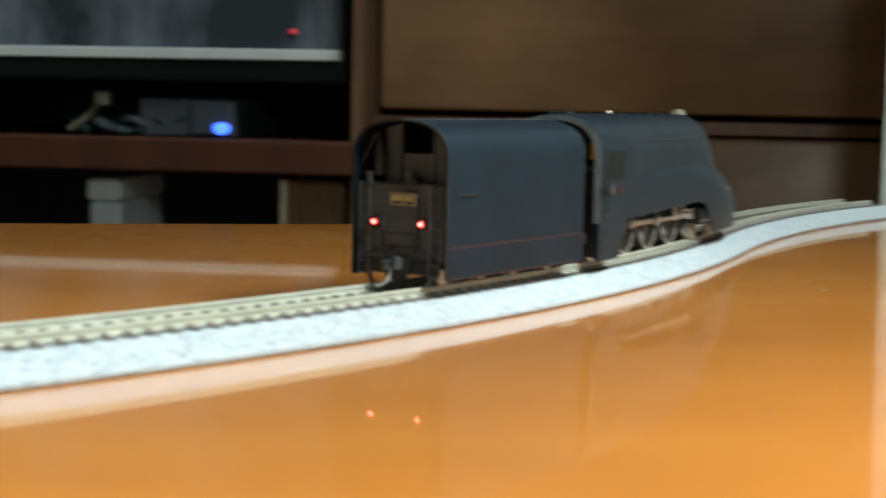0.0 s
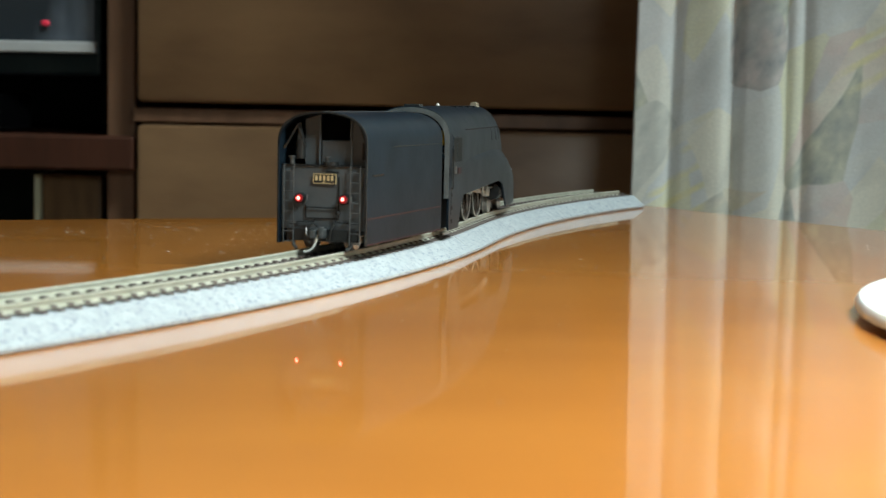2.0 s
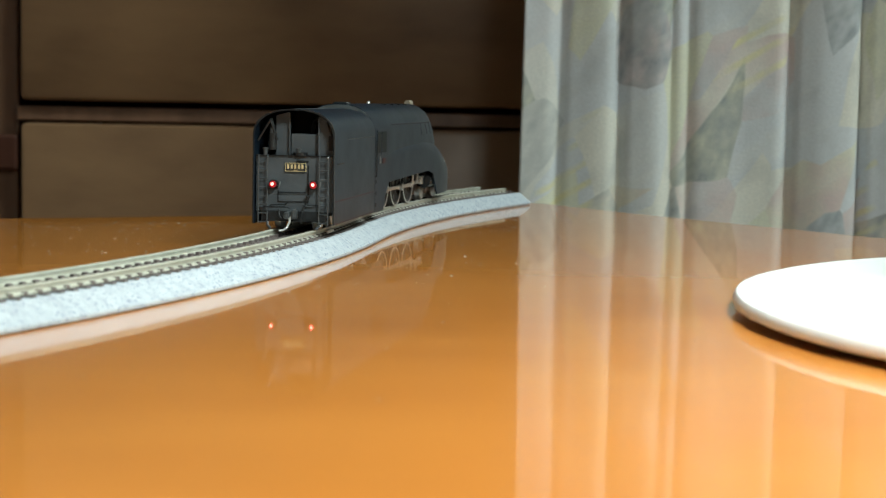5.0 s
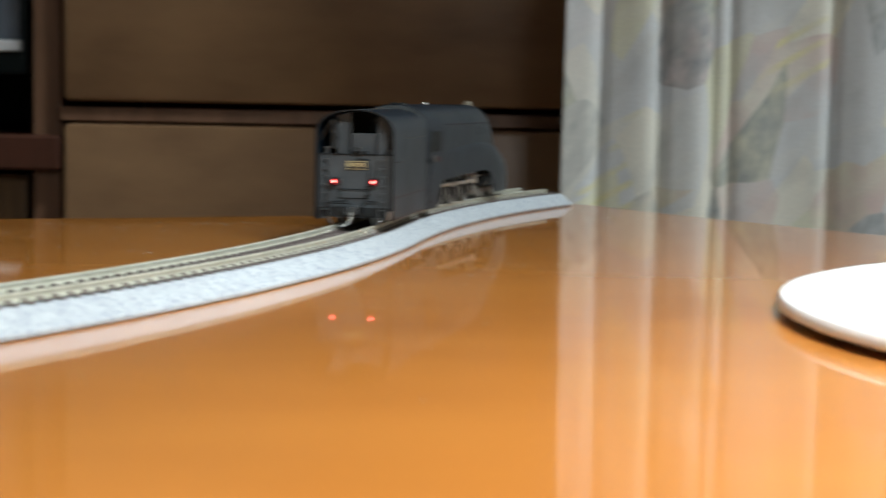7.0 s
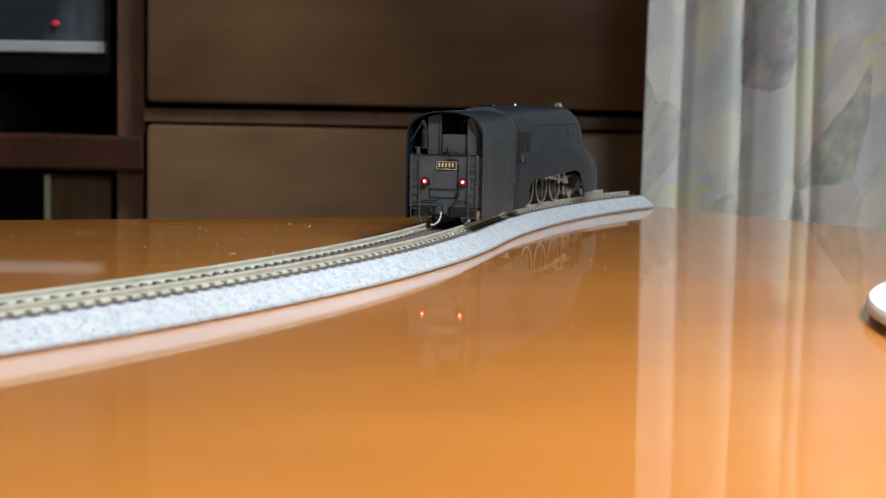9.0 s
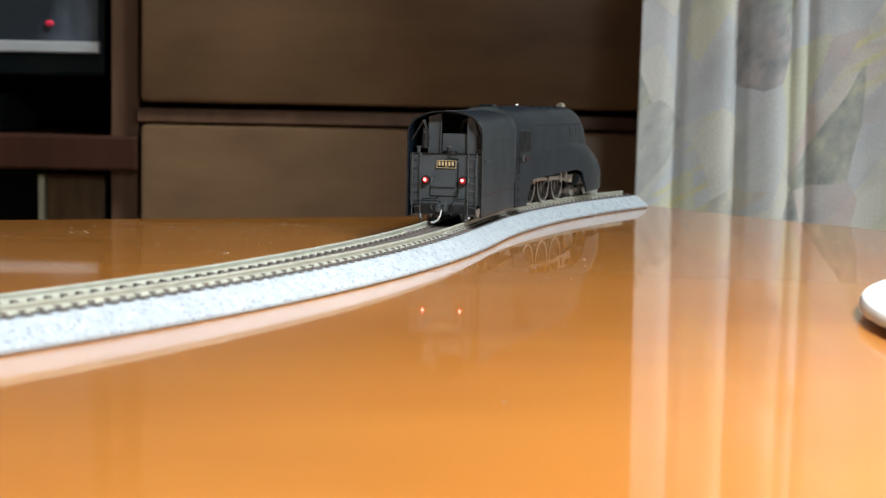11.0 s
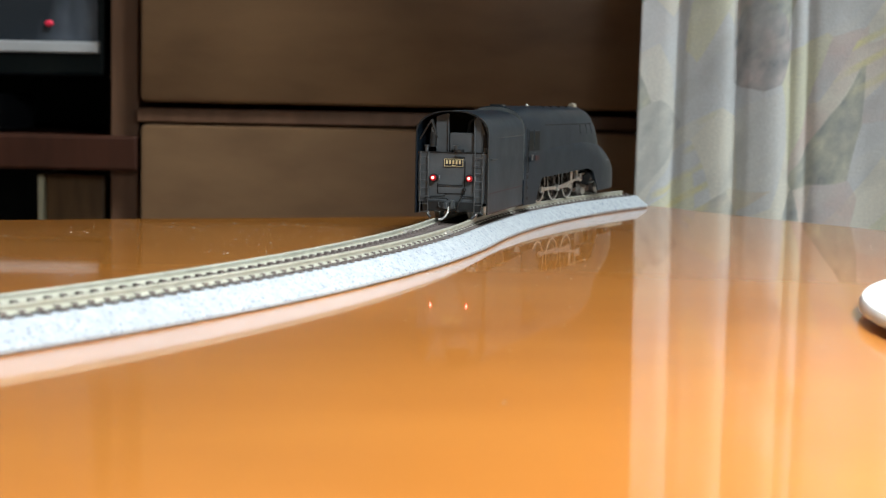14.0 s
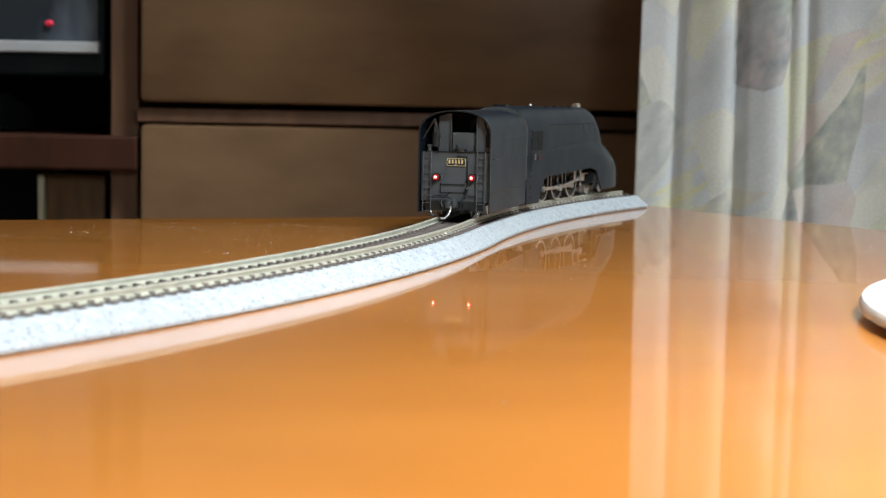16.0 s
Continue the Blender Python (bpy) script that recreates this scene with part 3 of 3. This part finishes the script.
def tender():
    t = tagged(new("model_tender"), "black streamlined model tender with two red tail lamps", "model train")
    o = arch(9.5, 1.3, 21.5, 27.55)
    bm, rows = shell([(y, o) for y in (0.0, 10, 24, 36, 45.6, 46.8)], 0.32)
    part("casing", close_ring(bm, rows), BODY, t, smooth=30)
    # thin rim added to draw the highlight line along the casing's end edge
    bm, rows = shell([(-0.12, arch(9.54, 1.3, 21.5, 27.6)), (0.35, arch(9.54, 1.3, 21.5, 27.6))], 0.30)
    part("end_rim", close_ring(bm, rows), DETAIL, t, "black rim added for the edge highlight round the open end", smooth=30)
    # trims on the sides
    for sx in (-1, 1):
        part("side_line", box(sx * 9.5 - 0.04, sx * 9.5 + 0.05, 0.6, 46.4, 6.45, 6.75), RED_LINE, t, "dark red line along the side")
        part("side_line", box(sx * 9.5 - 0.04, sx * 9.5 + 0.05, 0.6, 46.4, 1.4, 1.65), RED_LINE, t)
        part("rain_strip", box(sx * 9.5 - 0.04, sx * 9.5 + 0.06, 14, 46.5, 20.58, 20.72), DETAIL, t)
        part("grab_rail", wire([(sx * 9.5, 3, 15.2), (sx * 9.75, 3.3, 15.2), (sx * 9.75, 9, 15.2), (sx * 9.5, 9.3, 15.2)], 0.12), DETAIL, t)
    part("front_wall", box(-9.0, 9.0, 45.2, 45.8, 1, 21.6), INSIDE, t)
    part("deck", box(-9.0, 9.0, 1.2, 45, 16.0, 16.6), INSIDE, t)
    part("floor_frame", box(-7.8, 7.8, 1.5, 46, 3.2, 4.2), INSIDE, t)
    # end bulkhead with its raised panel
    part("bulkhead", box(-9.04, 9.04, 1.0, 1.5, 4.2, 16.9, 0.08), BODY_GREY, t, "dark grey end plate")
    bm = box(-3.9, 3.4, 0.82, 1.02, 6.3, 6.55)
    box(3.15, 3.4, 0.80, 1.0, 6.55, 14.8, bm=bm)
    box(-3.9, -3.65, 0.82, 1.02, 6.55, 9.0, bm=bm)
    part("panel_trim", bm, DETAIL, t)
    part("hand_rail", wire([(-3.6, 0.95, 8.6), (-3.5, 0.6, 8.6), (2.6, 0.6, 8.6), (2.7, 0.95, 8.6)], 0.13), DETAIL, t)
    part("hand_rail", wire([(-5.6, 0.95, 5.4), (-5.5, 0.5, 5.6), (-1.8, 0.4, 5.8), (-1.4, 0.5, 6.6)], 0.14), DETAIL, t)
    part("hand_rail", wire([(2.6, 0.6, 6.2), (3.0, 0.4, 5.8), (5.6, 0.5, 5.7), (5.7, 0.95, 5.4)], 0.14), DETAIL, t)
    part("stop_cock", wire([(3.3, 0.8, 15.6), (0.6, 0.6, 15.9)], 0.22), DETAIL, t)
    part("stop_cock", ball((3.3, 0.5, 7.6), 0.5), DETAIL, t, smooth=60)
    part("top_ledge", box(-9.0, 9.0, 0.75, 1.6, 16.75, 17.05), DETAIL, t)
    # number board: writing as plain bars
    board = part("number_board", box(-2.0, 2.75, 0.6, 1.0, 13.45, 15.25, 0.05), INSIDE, t, "black board with brass lettering bars")
    bm = box(-2.08, 2.83, 0.56, 0.7, 15.2, 15.32)
    box(-2.08, 2.83, 0.56, 0.7, 13.38, 13.5, bm=bm)
    box(-2.08, -1.96, 0.56, 0.7, 13.5, 15.2, bm=bm)
    box(2.71, 2.83, 0.56, 0.7, 13.5, 15.2, bm=bm)
    part("board_frame", bm, GOLD, board, "brass frame")
    for k in range(5):
        x = -1.62 + 0.84 * k
        part("lettering_bar", box(x, x + 0.46, 0.53, 0.61, 13.98, 14.98), GOLD, board)
    part("lettering_bar", box(-0.1, 0.9, 0.53, 0.61, 13.62, 13.74), GOLD, board)
    # tail lamps
    for x in (-4.7, 4.75):
        bm = rod((x, 1.0, 10.4), (x, -0.3, 10.4), 1.05, 20)
        lamp = part("tail_lamp", bm, DETAIL, t, "red glowing tail lamp", smooth=40)
        part("lens", rod((x, -0.52, 10.4), (x, -0.25, 10.4), 0.80, 24), TAIL_RED, lamp, "glowing red lens", smooth=40)
        part("bulb", ball((x - 0.1, -0.5, 10.45), 0.36, squash=(1, 0.5, 1)), TAIL_CORE, lamp, smooth=60)
        part("bracket", wire([(x + 1.0, 0.9, 10.6), (x + 1.5, 0.3, 10.9), (x + 1.4, 0.2, 10.0), (x + 0.9, 0.9, 9.7)], 0.14), GREY_METAL, lamp)
    # ladders
    for x in (-7.2, 7.0):
        ladder = part("ladder", wire([(x - 1.05, 1.0, 17.0), (x - 1.05, 0.2, 16.6), (x - 1.05, 0.2, 1.3)], 0.16), LADDER, t, "black metal ladder")
        part("ladder_rail", wire([(x + 1.05, 1.0, 17.0), (x + 1.05, 0.2, 16.6), (x + 1.05, 0.2, 1.3)], 0.16), LADDER, ladder)
        for k in range(8):
            z = 1.7 + 2.0 * k
            part("rung", rod((x - 1.05, 0.2, z), (x + 1.05, 0.2, z), 0.14, 6), LADDER, ladder)
    # open bay above the bulkhead
    part("bay_plate", prism_y([(-4.9, 17.0), (-1.7, 17.0), (-1.7, 26.9), (-4.9, 26.0)], 3.2, 3.6), BODY_GREY, t, "grey plate in the open bay")
    part("bay_post", box(-1.75, -1.55, 2.6, 3.6, 17.0, 26.8, 0.04), BODY_GREY, t)
    part("bay_post", box(5.2, 5.5, 2.0, 3.6, 17.0, 25.9, 0.04), BODY_GREY, t)
    part("bay_plate", prism_y([(5.5, 17.0), (9.1, 17.0), (9.1, 22.6), (8.2, 24.6), (7.0, 25.3), (5.5, 25.9)], 2.4, 2.8), BODY_GREY, t)
    part("slot", box(7.6, 8.9, 2.3, 2.42, 18.2, 21.6, 0.1), INSIDE, t)
    part("loop_handle", wire([(7.2, 2.2, 24.6), (7.9, 2.2, 25.0), (9.0, 2.2, 22.0), (8.3, 2.2, 21.7), (7.2, 2.2, 24.6)], 0.2), INSIDE, t)
    part("coal_box", box(-1.3, 5.1, 3.0, 9.0, 17.0, 21.9, 0.15), BODY_GREY, t, "grey box inside the bay")
    part("box_rib", wire([(1.8, 11.0, 21.9), (2.2, 11.0, 24.6), (4.6, 11.0, 26.2)], 0.45), BODY_GREY, t)
    part("bay_back", prism_y(arch(9.2, 16.6, 21.5, 27.15), 17.0, 17.5), INSIDE, t)
    part("air_pump", rod((-5.5, 2.2, 18.2), (-5.5, 2.2, 22.0), 1.0, 14), DETAIL, t, smooth=40)
    part("pump_rod", rod((-5.6, 2.0, 21.0), (-5.6, 2.0, 23.2), 0.45, 10), LADDER, t, "dark metal rod")
    part("brace", wire([(-8.8, 1.6, 20.2), (-5.9, 1.6, 25.0), (-4.3, 1.8, 20.4)], 0.26), DETAIL, t)
    part("brace", wire([(-6.4, 2.2, 18.0), (-5.7, 2.2, 25.2), (-4.8, 2.4, 21.4)], 0.22), DETAIL, t)
    for x in (-6.9, 0.8):
        bm = rod((x, 1.2, 17.0), (x, 1.2, 18.4), 0.5, 12)
        rod((x, 1.2, 18.4), (x, 1.2, 18.7), 0.75, 12, bm)
        part("valve", bm, LADDER, t, "dark metal valve", smooth=40)
    part("hatch", rod((1.2, 1.8, 17.0), (1.2, 1.8, 17.7), 1.6, 18), DETAIL, t, smooth=40)
    # beam, coupler and hoses
    part("buffer_beam", box(-7.6, 7.6, 0.4, 1.3, 1.9, 4.3, 0.1), DETAIL, t)
    bm = box(-1.2, 1.0, -1.6, 1.2, 2.6, 4.4, 0.25)
    box(-1.6, -0.5, -2.6, -0.4, 2.7, 4.3, 0.25, bm=bm)
    box(0.2, 1.1, -2.2, -0.8, 2.9, 4.9, 0.2, bm=bm)
    part("coupler", bm, LADDER, t, "grey metal coupler", smooth=40)
    part("coupler_hook", wire([(-0.2, -1.4, 3.2), (-0.35, -2.0, 1.8), (-0.8, -2.3, 0.8), (-1.7, -2.5, 0.1), (-2.6, -2.6, 0.0)], 0.24), PALE, t, "pale curved coupler hook")
    part("air_hose", wire([(2.6, 0.6, 5.6), (2.2, -0.2, 4.4), (1.9, -0.4, 2.6), (2.0, -0.2, 1.6)], 0.2), DETAIL, t)
    part("air_hose", wire([(-3.4, 0.5, 4.6), (-3.2, -0.2, 3.4), (-2.6, -0.2, 2.6)], 0.2), DETAIL, t)
    part("step_plate", box(3.2, 4.8, -0.3, 0.8, 2.4, 2.7), DETAIL, t)
    part("uncoupling_lever", wire([(-7.0, 0.2, 5.2), (-1.4, 0.1, 5.2), (-0.6, -0.6, 4.9)], 0.12), DETAIL, t)
    for x in (-6.2, 6.2):
        part("sand_pipe", wire([(x, 1.4, 3.2), (x, 0.6, 1.0), (x * 0.86, 0.2, 0.3)], 0.35), LADDER, t)
    for y in (6.0, 18.0, 29.0, 41.0):
        small_wheel(t, y, 2.9)
    part("roof_seam", box(-0.15, 0.15, 0.2, 46.4, 27.48, 27.64), BODY_GREY, t)
    return t


def prism_y(outline, y0, y1):
    return loft([[(x, y0, z) for x, z in outline], [(x, y1, z) for x, z in outline]], closed=True)


def locomotive():
    t = tagged(new("model_locomotive"), "black streamlined model steam locomotive with open wheel arch", "model train")

    def foot(y):
        return float(np.interp(y, [0, 11, 13.5, 17, 64, 70, 74, 76, 112], [0.7, 0.7, 5.0, 8.0, 9.2, 8.2, 4.0, 1.6, 1.6]))

    def nose(y):
        """Half width, shoulder, top and roundness of the lower casing, which tapers to a bullet nose."""
        u = max(0.0, (y - 72.0) / 41.0)
        top = float(np.interp(y, [0, 62, 80, 88, 94, 99, 103, 107, 110, 112.6], [19.6, 19.6, 19.2, 18.2, 16.8, 15.2, 13.5, 11.4, 9.4, 7.2]))
        zs = min(top - 2.0, float(np.interp(y, [60, 76, 90, 112], [14.5, 12.0, 7.5, 5.0])))
        return 9.5 * math.sqrt(max(0.0, 1 - u ** 2.4)), zs, top, float(np.interp(y, [60, 85], [2.6, 2.05]))

    # lower casing with rounded nose
    secs = []
    for y in [0, 5, 10, 11, 12, 13.5, 15, 17, 24, 32, 40, 50, 58, 64, 67, 70, 72, 74, 76, 80, 84, 88, 92, 96, 99, 102, 104.5, 107, 109, 110.5, 111.8, 112.6]:
        hw, zs, top, k = nose(y)
        z0 = min(foot(y), zs - 1.0)
        secs.append((y, arch(max(hw, 0.9), z0, zs, top, k)))
    bm, rows = shell(secs, 0.45)
    part("lower_casing", close_ring(bm, rows), BODY, t, smooth=35)
    # upper casing: cab and boiler cover, stepping down ahead of the chimney
    def upper(y):
        """Half width, shoulder and top of the upper casing."""
        hw = float(np.interp(y, [0, 16, 22, 60, 80, 88.2], [9.5, 9.5, 9.3, 8.4, 7.2, 5.8]))
        top = float(np.interp(y, [0, 72, 76, 79.5, 82, 84, 85.7, 87.0, 88.2], [28.75, 28.75, 28.55, 27.9, 26.7, 24.9, 22.6, 19.9, 17.0]))
        zs = float(np.interp(y, [0, 16, 24, 60, 88.2], [21.5, 21.5, 20.5, 19.5, 14.0]))
        return hw, min(zs, top - 1.5), top

    def skin(y, z):
        """How far the upper casing's side stands from the middle at height z."""
        hw, zs, top = upper(y)
        return hw * (1 - max(0.0, (z - zs) / (top - zs)) ** 2.3) ** (1 / 2.3)

    secs = []
    for y in [0, 4, 8, 12, 17, 24, 34, 46, 58, 69, 76, 79.5, 82, 84, 85.7, 87.0, 88.2]:
        hw, zs, top = upper(y)
        secs.append((y, arch(hw, 13.0, zs, top, 2.3)))
    bm, rows = shell(secs, 0.45)
    part("upper_casing", close_ring(bm, rows), BODY, t, smooth=35)
    part("nose_cap", box(-0.9, 0.9, 112.0, 112.5, 1.8, 6.6), BODY, t)
    part("cab_wall", prism_y(arch(9.2, 1.2, 21.5, 27.6), 2.2, 2.7), INSIDE, t)
    bm, rows = shell([(-0.3, arch(9.44, 8.0, 21.5, 28.5)), (0.9, arch(9.44, 8.0, 21.5, 28.5))], 1.1)
    part("cab_rim", close_ring(bm, rows), RIM_GREY, t, "grey rim round the cab opening", smooth=30)
    part("cab_fitting", box(6.9, 8.6, 0.9, 2.0, 20.0, 23.4, 0.3), YELLOW, t, "yellow fitting in the cab gap")
    part("gangway", box(-6.5, 6.5, -5.5, 2.0, 4.0, 6.0, 0.2), INSIDE, t)
    part("drawbar", box(-1.0, 1.0, -8.0, 2.0, 2.6, 3.4), DETAIL, t)
    for sx in (-1, 1):
        x = sx * 9.5
        for y0, y1 in ((4.0, 7.6), (8.6, 13.2)):
            win = part("window_frame", box(x - 0.06, x + 0.14, y0 - 0.35, y1 + 0.35, 15.6, 22.0, 0.05), BODY, t)
            part("pane", box(x - 0.02, x + 0.17, y0, y1, 16.1, 21.6), WINDOW_GREY, win)
        part("plate", box(x - 0.05, x + 0.16, 9.6, 13.2, 13.2, 14.6), RED_LINE, t, "dark red plate below the cab window")
        part("plate", box(x - 0.05, x + 0.18, 6.4, 7.6, 13.3, 15.0), GREY_METAL, t)
        part("door_line", box(x - 0.03, x + 0.06, 2.2, 2.5, 4.0, 22.5), INSIDE, t)
        for z in (2.2, 5.2, 8.2):
            part("step_hole", box(x - 0.03, x + 0.07, 2.4, 3.9, z, z + 0.9), INSIDE, t)
        part("grab_rail", wire([(x, 2.9, 10), (x + sx * 0.3, 2.9, 10.2), (x + sx * 0.3, 2.9, 19), (x, 2.9, 19.2)], 0.13), DETAIL, t)
        part("running_seam", wire([(sx * skin(y, 23.3), y, 23.3) for y in range(20, 77, 4)], 0.16, 6), INSIDE, t)
        for y in (58, 67, 74):
            part("panel_seam", wire([(sx * skin(y, z), y, z) for z in (20.0, 20.8, 21.6, 22.4, 23.3)], 0.11, 6), INSIDE, t)
        wing = bmesh.new()
        yb = 92.0
        hw, zs, top, k = nose(yb)
        w = hw * (1 - ((10.75 - zs) / (top - zs)) ** k) ** (1 / k)
        box(sx * w - 0.45, sx * w + 0.02, yb - 1.5, yb + 0.1, 10.2, 11.3, 0.12, bm=wing)
        part("emblem", wing, PALE, t, "pale winged emblem on the nose")
    # roof fittings
    bm = ball((0, 75.5, 28.1), 1.6, squash=(1, 1.1, 0.7))
    rod((0, 74.0, 28.8), (0, 77.6, 28.8), 0.95, 18, bm)
    part("headlight", bm, HEADLIGHT, t, "pale metal headlight on the roof", smooth=50)
    part("headlight_lens", rod((0, 77.5, 28.8), (0, 77.9, 28.8), 0.85, 18), WHITE, t)
    bm = rod((0, 29, 28.3), (0, 29, 28.9), 0.45, 12)
    ball((0, 29, 28.9), 0.5, bm)
    part("whistle", bm, PALE, t, "pale metal whistle", smooth=50)
    part("roof_hatch", box(-2.0, 2.0, 1.2, 4.4, 28.1, 29.2, 0.25), DETAIL, t)
    for y in (36, 44, 52, 60):
        part("roof_seam", box(-3.2, 3.2, y, y + 0.2, 28.2, 28.72), DETAIL, t)
    # chassis
    part("frame", box(-3.2, 3.2, 4, 100, 2.4, 9.5), INSIDE, t)
    for sx in (-1, 1):
        part("cylinder", rod((sx * 6.6, 69.0, 6.0), (sx * 6.6, 76.5, 6.0), 2.3, 18), DETAIL, t, smooth=40)
        part("valve_chest", rod((sx * 6.6, 68.0, 9.2), (sx * 6.6, 76.5, 9.2), 1.5, 16), DETAIL, t, smooth=40)
        part("slide_bar", box(sx * 6.6 - 0.3, sx * 6.6 + 0.3, 60.0, 70.0, 7.0, 7.4), STEEL, t, "nickel slide bar")
        part("bracket", box(sx * 6.9 - 0.4, sx * 6.9 + 0.4, 58.8, 60.0, 5.5, 10.5), STEEL, t)
        part("reach_rod", rod((sx * 7.2, 52, 9.2), (sx * 7.2, 69, 9.2), 0.3, 8), STEEL, t)
        part("expansion_link", box(sx * 7.2 - 0.25, sx * 7.2 + 0.25, 52.6, 53.8, 5.6, 10.6, 0.2), STEEL, t)
    small_wheel(t, 7.5, 3.2, "trailing_wheel")
    small_wheel(t, 73.0, 2.9, "leading_wheel")
    small_wheel(t, 88.0, 2.9, "leading_wheel")
    drivers, rods = [], []
    R, crank = 6.0, 2.2
    for y in (26.5, 41.0, 55.5):
        for sx in (-1, 1):
            bm = ring((0, 0), R - 0.9, R, sx * 3.9, sx * 5.2, 36)
            ring((0, 0), R - 0.1, R + 0.5, sx * 3.7, sx * 4.0, 36, bm)
            ring((0, 0), 0.0, 1.1, sx * 4.0, sx * 5.5, 16, bm)
            spokes = []
            for k in range(12):
                a = 2 * math.pi * k / 12
                spokes.append(rod((sx * 4.7, 0.9 * math.cos(a), 0.9 * math.sin(a)), (sx * 4.7, (R - 0.7) * math.cos(a), (R - 0.7) * math.sin(a)), 0.26, 6))
            w = part("driving_wheel", bm, WHEEL, t, "spoked driving wheel", smooth=30, m=pose(0, y * MM, R * MM))
            for spoke in spokes:
                part("spoke", spoke, WHEEL, w)
            part("tyre", ring((0, 0), R - 0.35, R + 0.03, sx * 5.15, sx * 5.3, 36), STEEL, w, "bright tyre rim")
            part("crank_pin", rod((sx * 5.2, crank, 0), (sx * 6.4, crank, 0), 0.5, 10), STEEL, w)
            part("counterweight", ring((-2.9, 0), 0.0, 1.5, sx * 4.6, sx * 5.25, 14), WHEEL, w)
            drivers.append((w, y, R))
    for sx in (-1, 1):
        bm = box(sx * 5.9 - 0.25, sx * 5.9 + 0.25, -14.5, 14.5, -0.5, 0.5, 0.1)
        for y in (-14.5, 0, 14.5):
            ring((y, 0), 0.0, 0.95, sx * 5.9 - 0.35, sx * 5.9 + 0.35, 14, bm)
        side = part("coupling_rod", bm, STEEL, t, "bright nickel coupling rod", smooth=40, m=pose(0, 41.0 * MM, R * MM))
        bm = box(sx * 6.5 - 0.25, sx * 6.5 + 0.25, 0.0, 23.0, -0.45, 0.45, 0.1)
        ring((0, 0), 0.0, 1.0, sx * 6.5 - 0.35, sx * 6.5 + 0.35, 14, bm)
        ring((23, 0), 0.0, 0.8, sx * 6.5 - 0.35, sx * 6.5 + 0.35, 14, bm)
        main = part("main_rod", bm, STEEL, t, "bright nickel main rod", smooth=40, m=pose(0, 41.0 * MM, R * MM))
        cross = part("crosshead", box(sx * 6.5 - 0.6, sx * 6.5 + 0.6, -1.2, 1.2, -1.0, 1.3, 0.2), STEEL, t, "bright nickel crosshead", smooth=40, m=pose(0, 64 * MM, R * MM))
        rods.append((side, main, cross))
    return t, drivers, rods, (R, crank)


TENDER = tender()
TRAIN_SCALE = 1.025
TENDER.scale = (TRAIN_SCALE,) * 3
ENGINE, DRIVERS, RODS, (WHEEL_R, CRANK) = locomotive()
ENGINE.scale = (0.98 * TRAIN_SCALE, TRAIN_SCALE, TRAIN_SCALE)

# ---- motion: the train rolls along the track, slows and creeps on ----
RUN = [(0.0, -160.5), (0.5, -143.5), (1.0, -127.2), (1.5, -111.4), (2.0, -96.5), (2.5, -83.0), (3.0, -71.4), (3.5, -61.9), (4.0, -53.8), (4.5, -47.4),
       (4.7, -45.1), (5.8, -35.6), (6.8, -27.6), (7.0, -25.4), (7.5, -21.3), (8.0, -19.6), (8.5, -18.6), (9.0, -17.3), (10.2, -12.2), (11.5, -7.1), (12.0, -4.7), (12.5, -2.5),
       (13.0, -0.7), (13.5, 0.7), (14.0, 2.0), (14.5, 3.2), (15.0, 4.4), (15.5, 5.2), (16.0, 5.5)]


def run_at(t):
    """Smooth distance along the track at t seconds."""
    ts, ss = [r[0] for r in RUN], [r[1] for r in RUN]
    return sum(w * float(np.interp(min(max(t + o, 0.0), 16.0), ts, ss)) for o, w in ((-0.3, 1), (-0.15, 2), (0, 3), (0.15, 2), (0.3, 1))) / 9 if 0.3 < t < 15.7 else float(np.interp(t, ts, ss))


def carried_by(s, front, back):
    """The pose of a vehicle whose end stands at s and that rides on the track at two points ahead of it."""
    xa, ya, _ = on_track(s + back)
    xb, yb, _ = on_track(s + front)
    h = math.atan2(xb - xa, yb - ya)
    return pose((xa - math.sin(h) * back) * MM, (ya - math.cos(h) * back) * MM, RAIL_TOP * MM, 0, 0, -math.degrees(h))


def motions():
    times = [0.1 * k for k in range(161)]
    walk(TENDER, [(t, carried_by(run_at(t), 40.0, 8.0)) for t in times])
    walk(ENGINE, [(t, carried_by(run_at(t) + 53.4, 66.0, 12.0)) for t in times])
    for w, y, r in DRIVERS:
        walk(w, [(t, pose(0, y * MM, r * MM, -math.degrees((run_at(t) - RUN[0][1]) / (r * TRAIN_SCALE)), 0, 0)) for t in times])
    for side, main, cross in RODS:
        rs, rm, rc = [], [], []
        for t in times:
            a = -(run_at(t) - RUN[0][1]) / (WHEEL_R * TRAIN_SCALE)
            cy, cz = CRANK * math.cos(a), CRANK * math.sin(a)
            rs.append((t, pose(0, (41.0 + cy) * MM, (WHEEL_R + cz) * MM)))
            tilt = math.asin(-cz / 23.0)
            rm.append((t, pose(0, (41.0 + cy) * MM, (WHEEL_R + cz) * MM, math.degrees(tilt), 0, 0)))
            rc.append((t, pose(0, (41.0 + cy + 23.0 * math.cos(tilt)) * MM, WHEEL_R * MM)))
        walk(side, rs)
        walk(main, rm)
        walk(cross, rc)


motions()
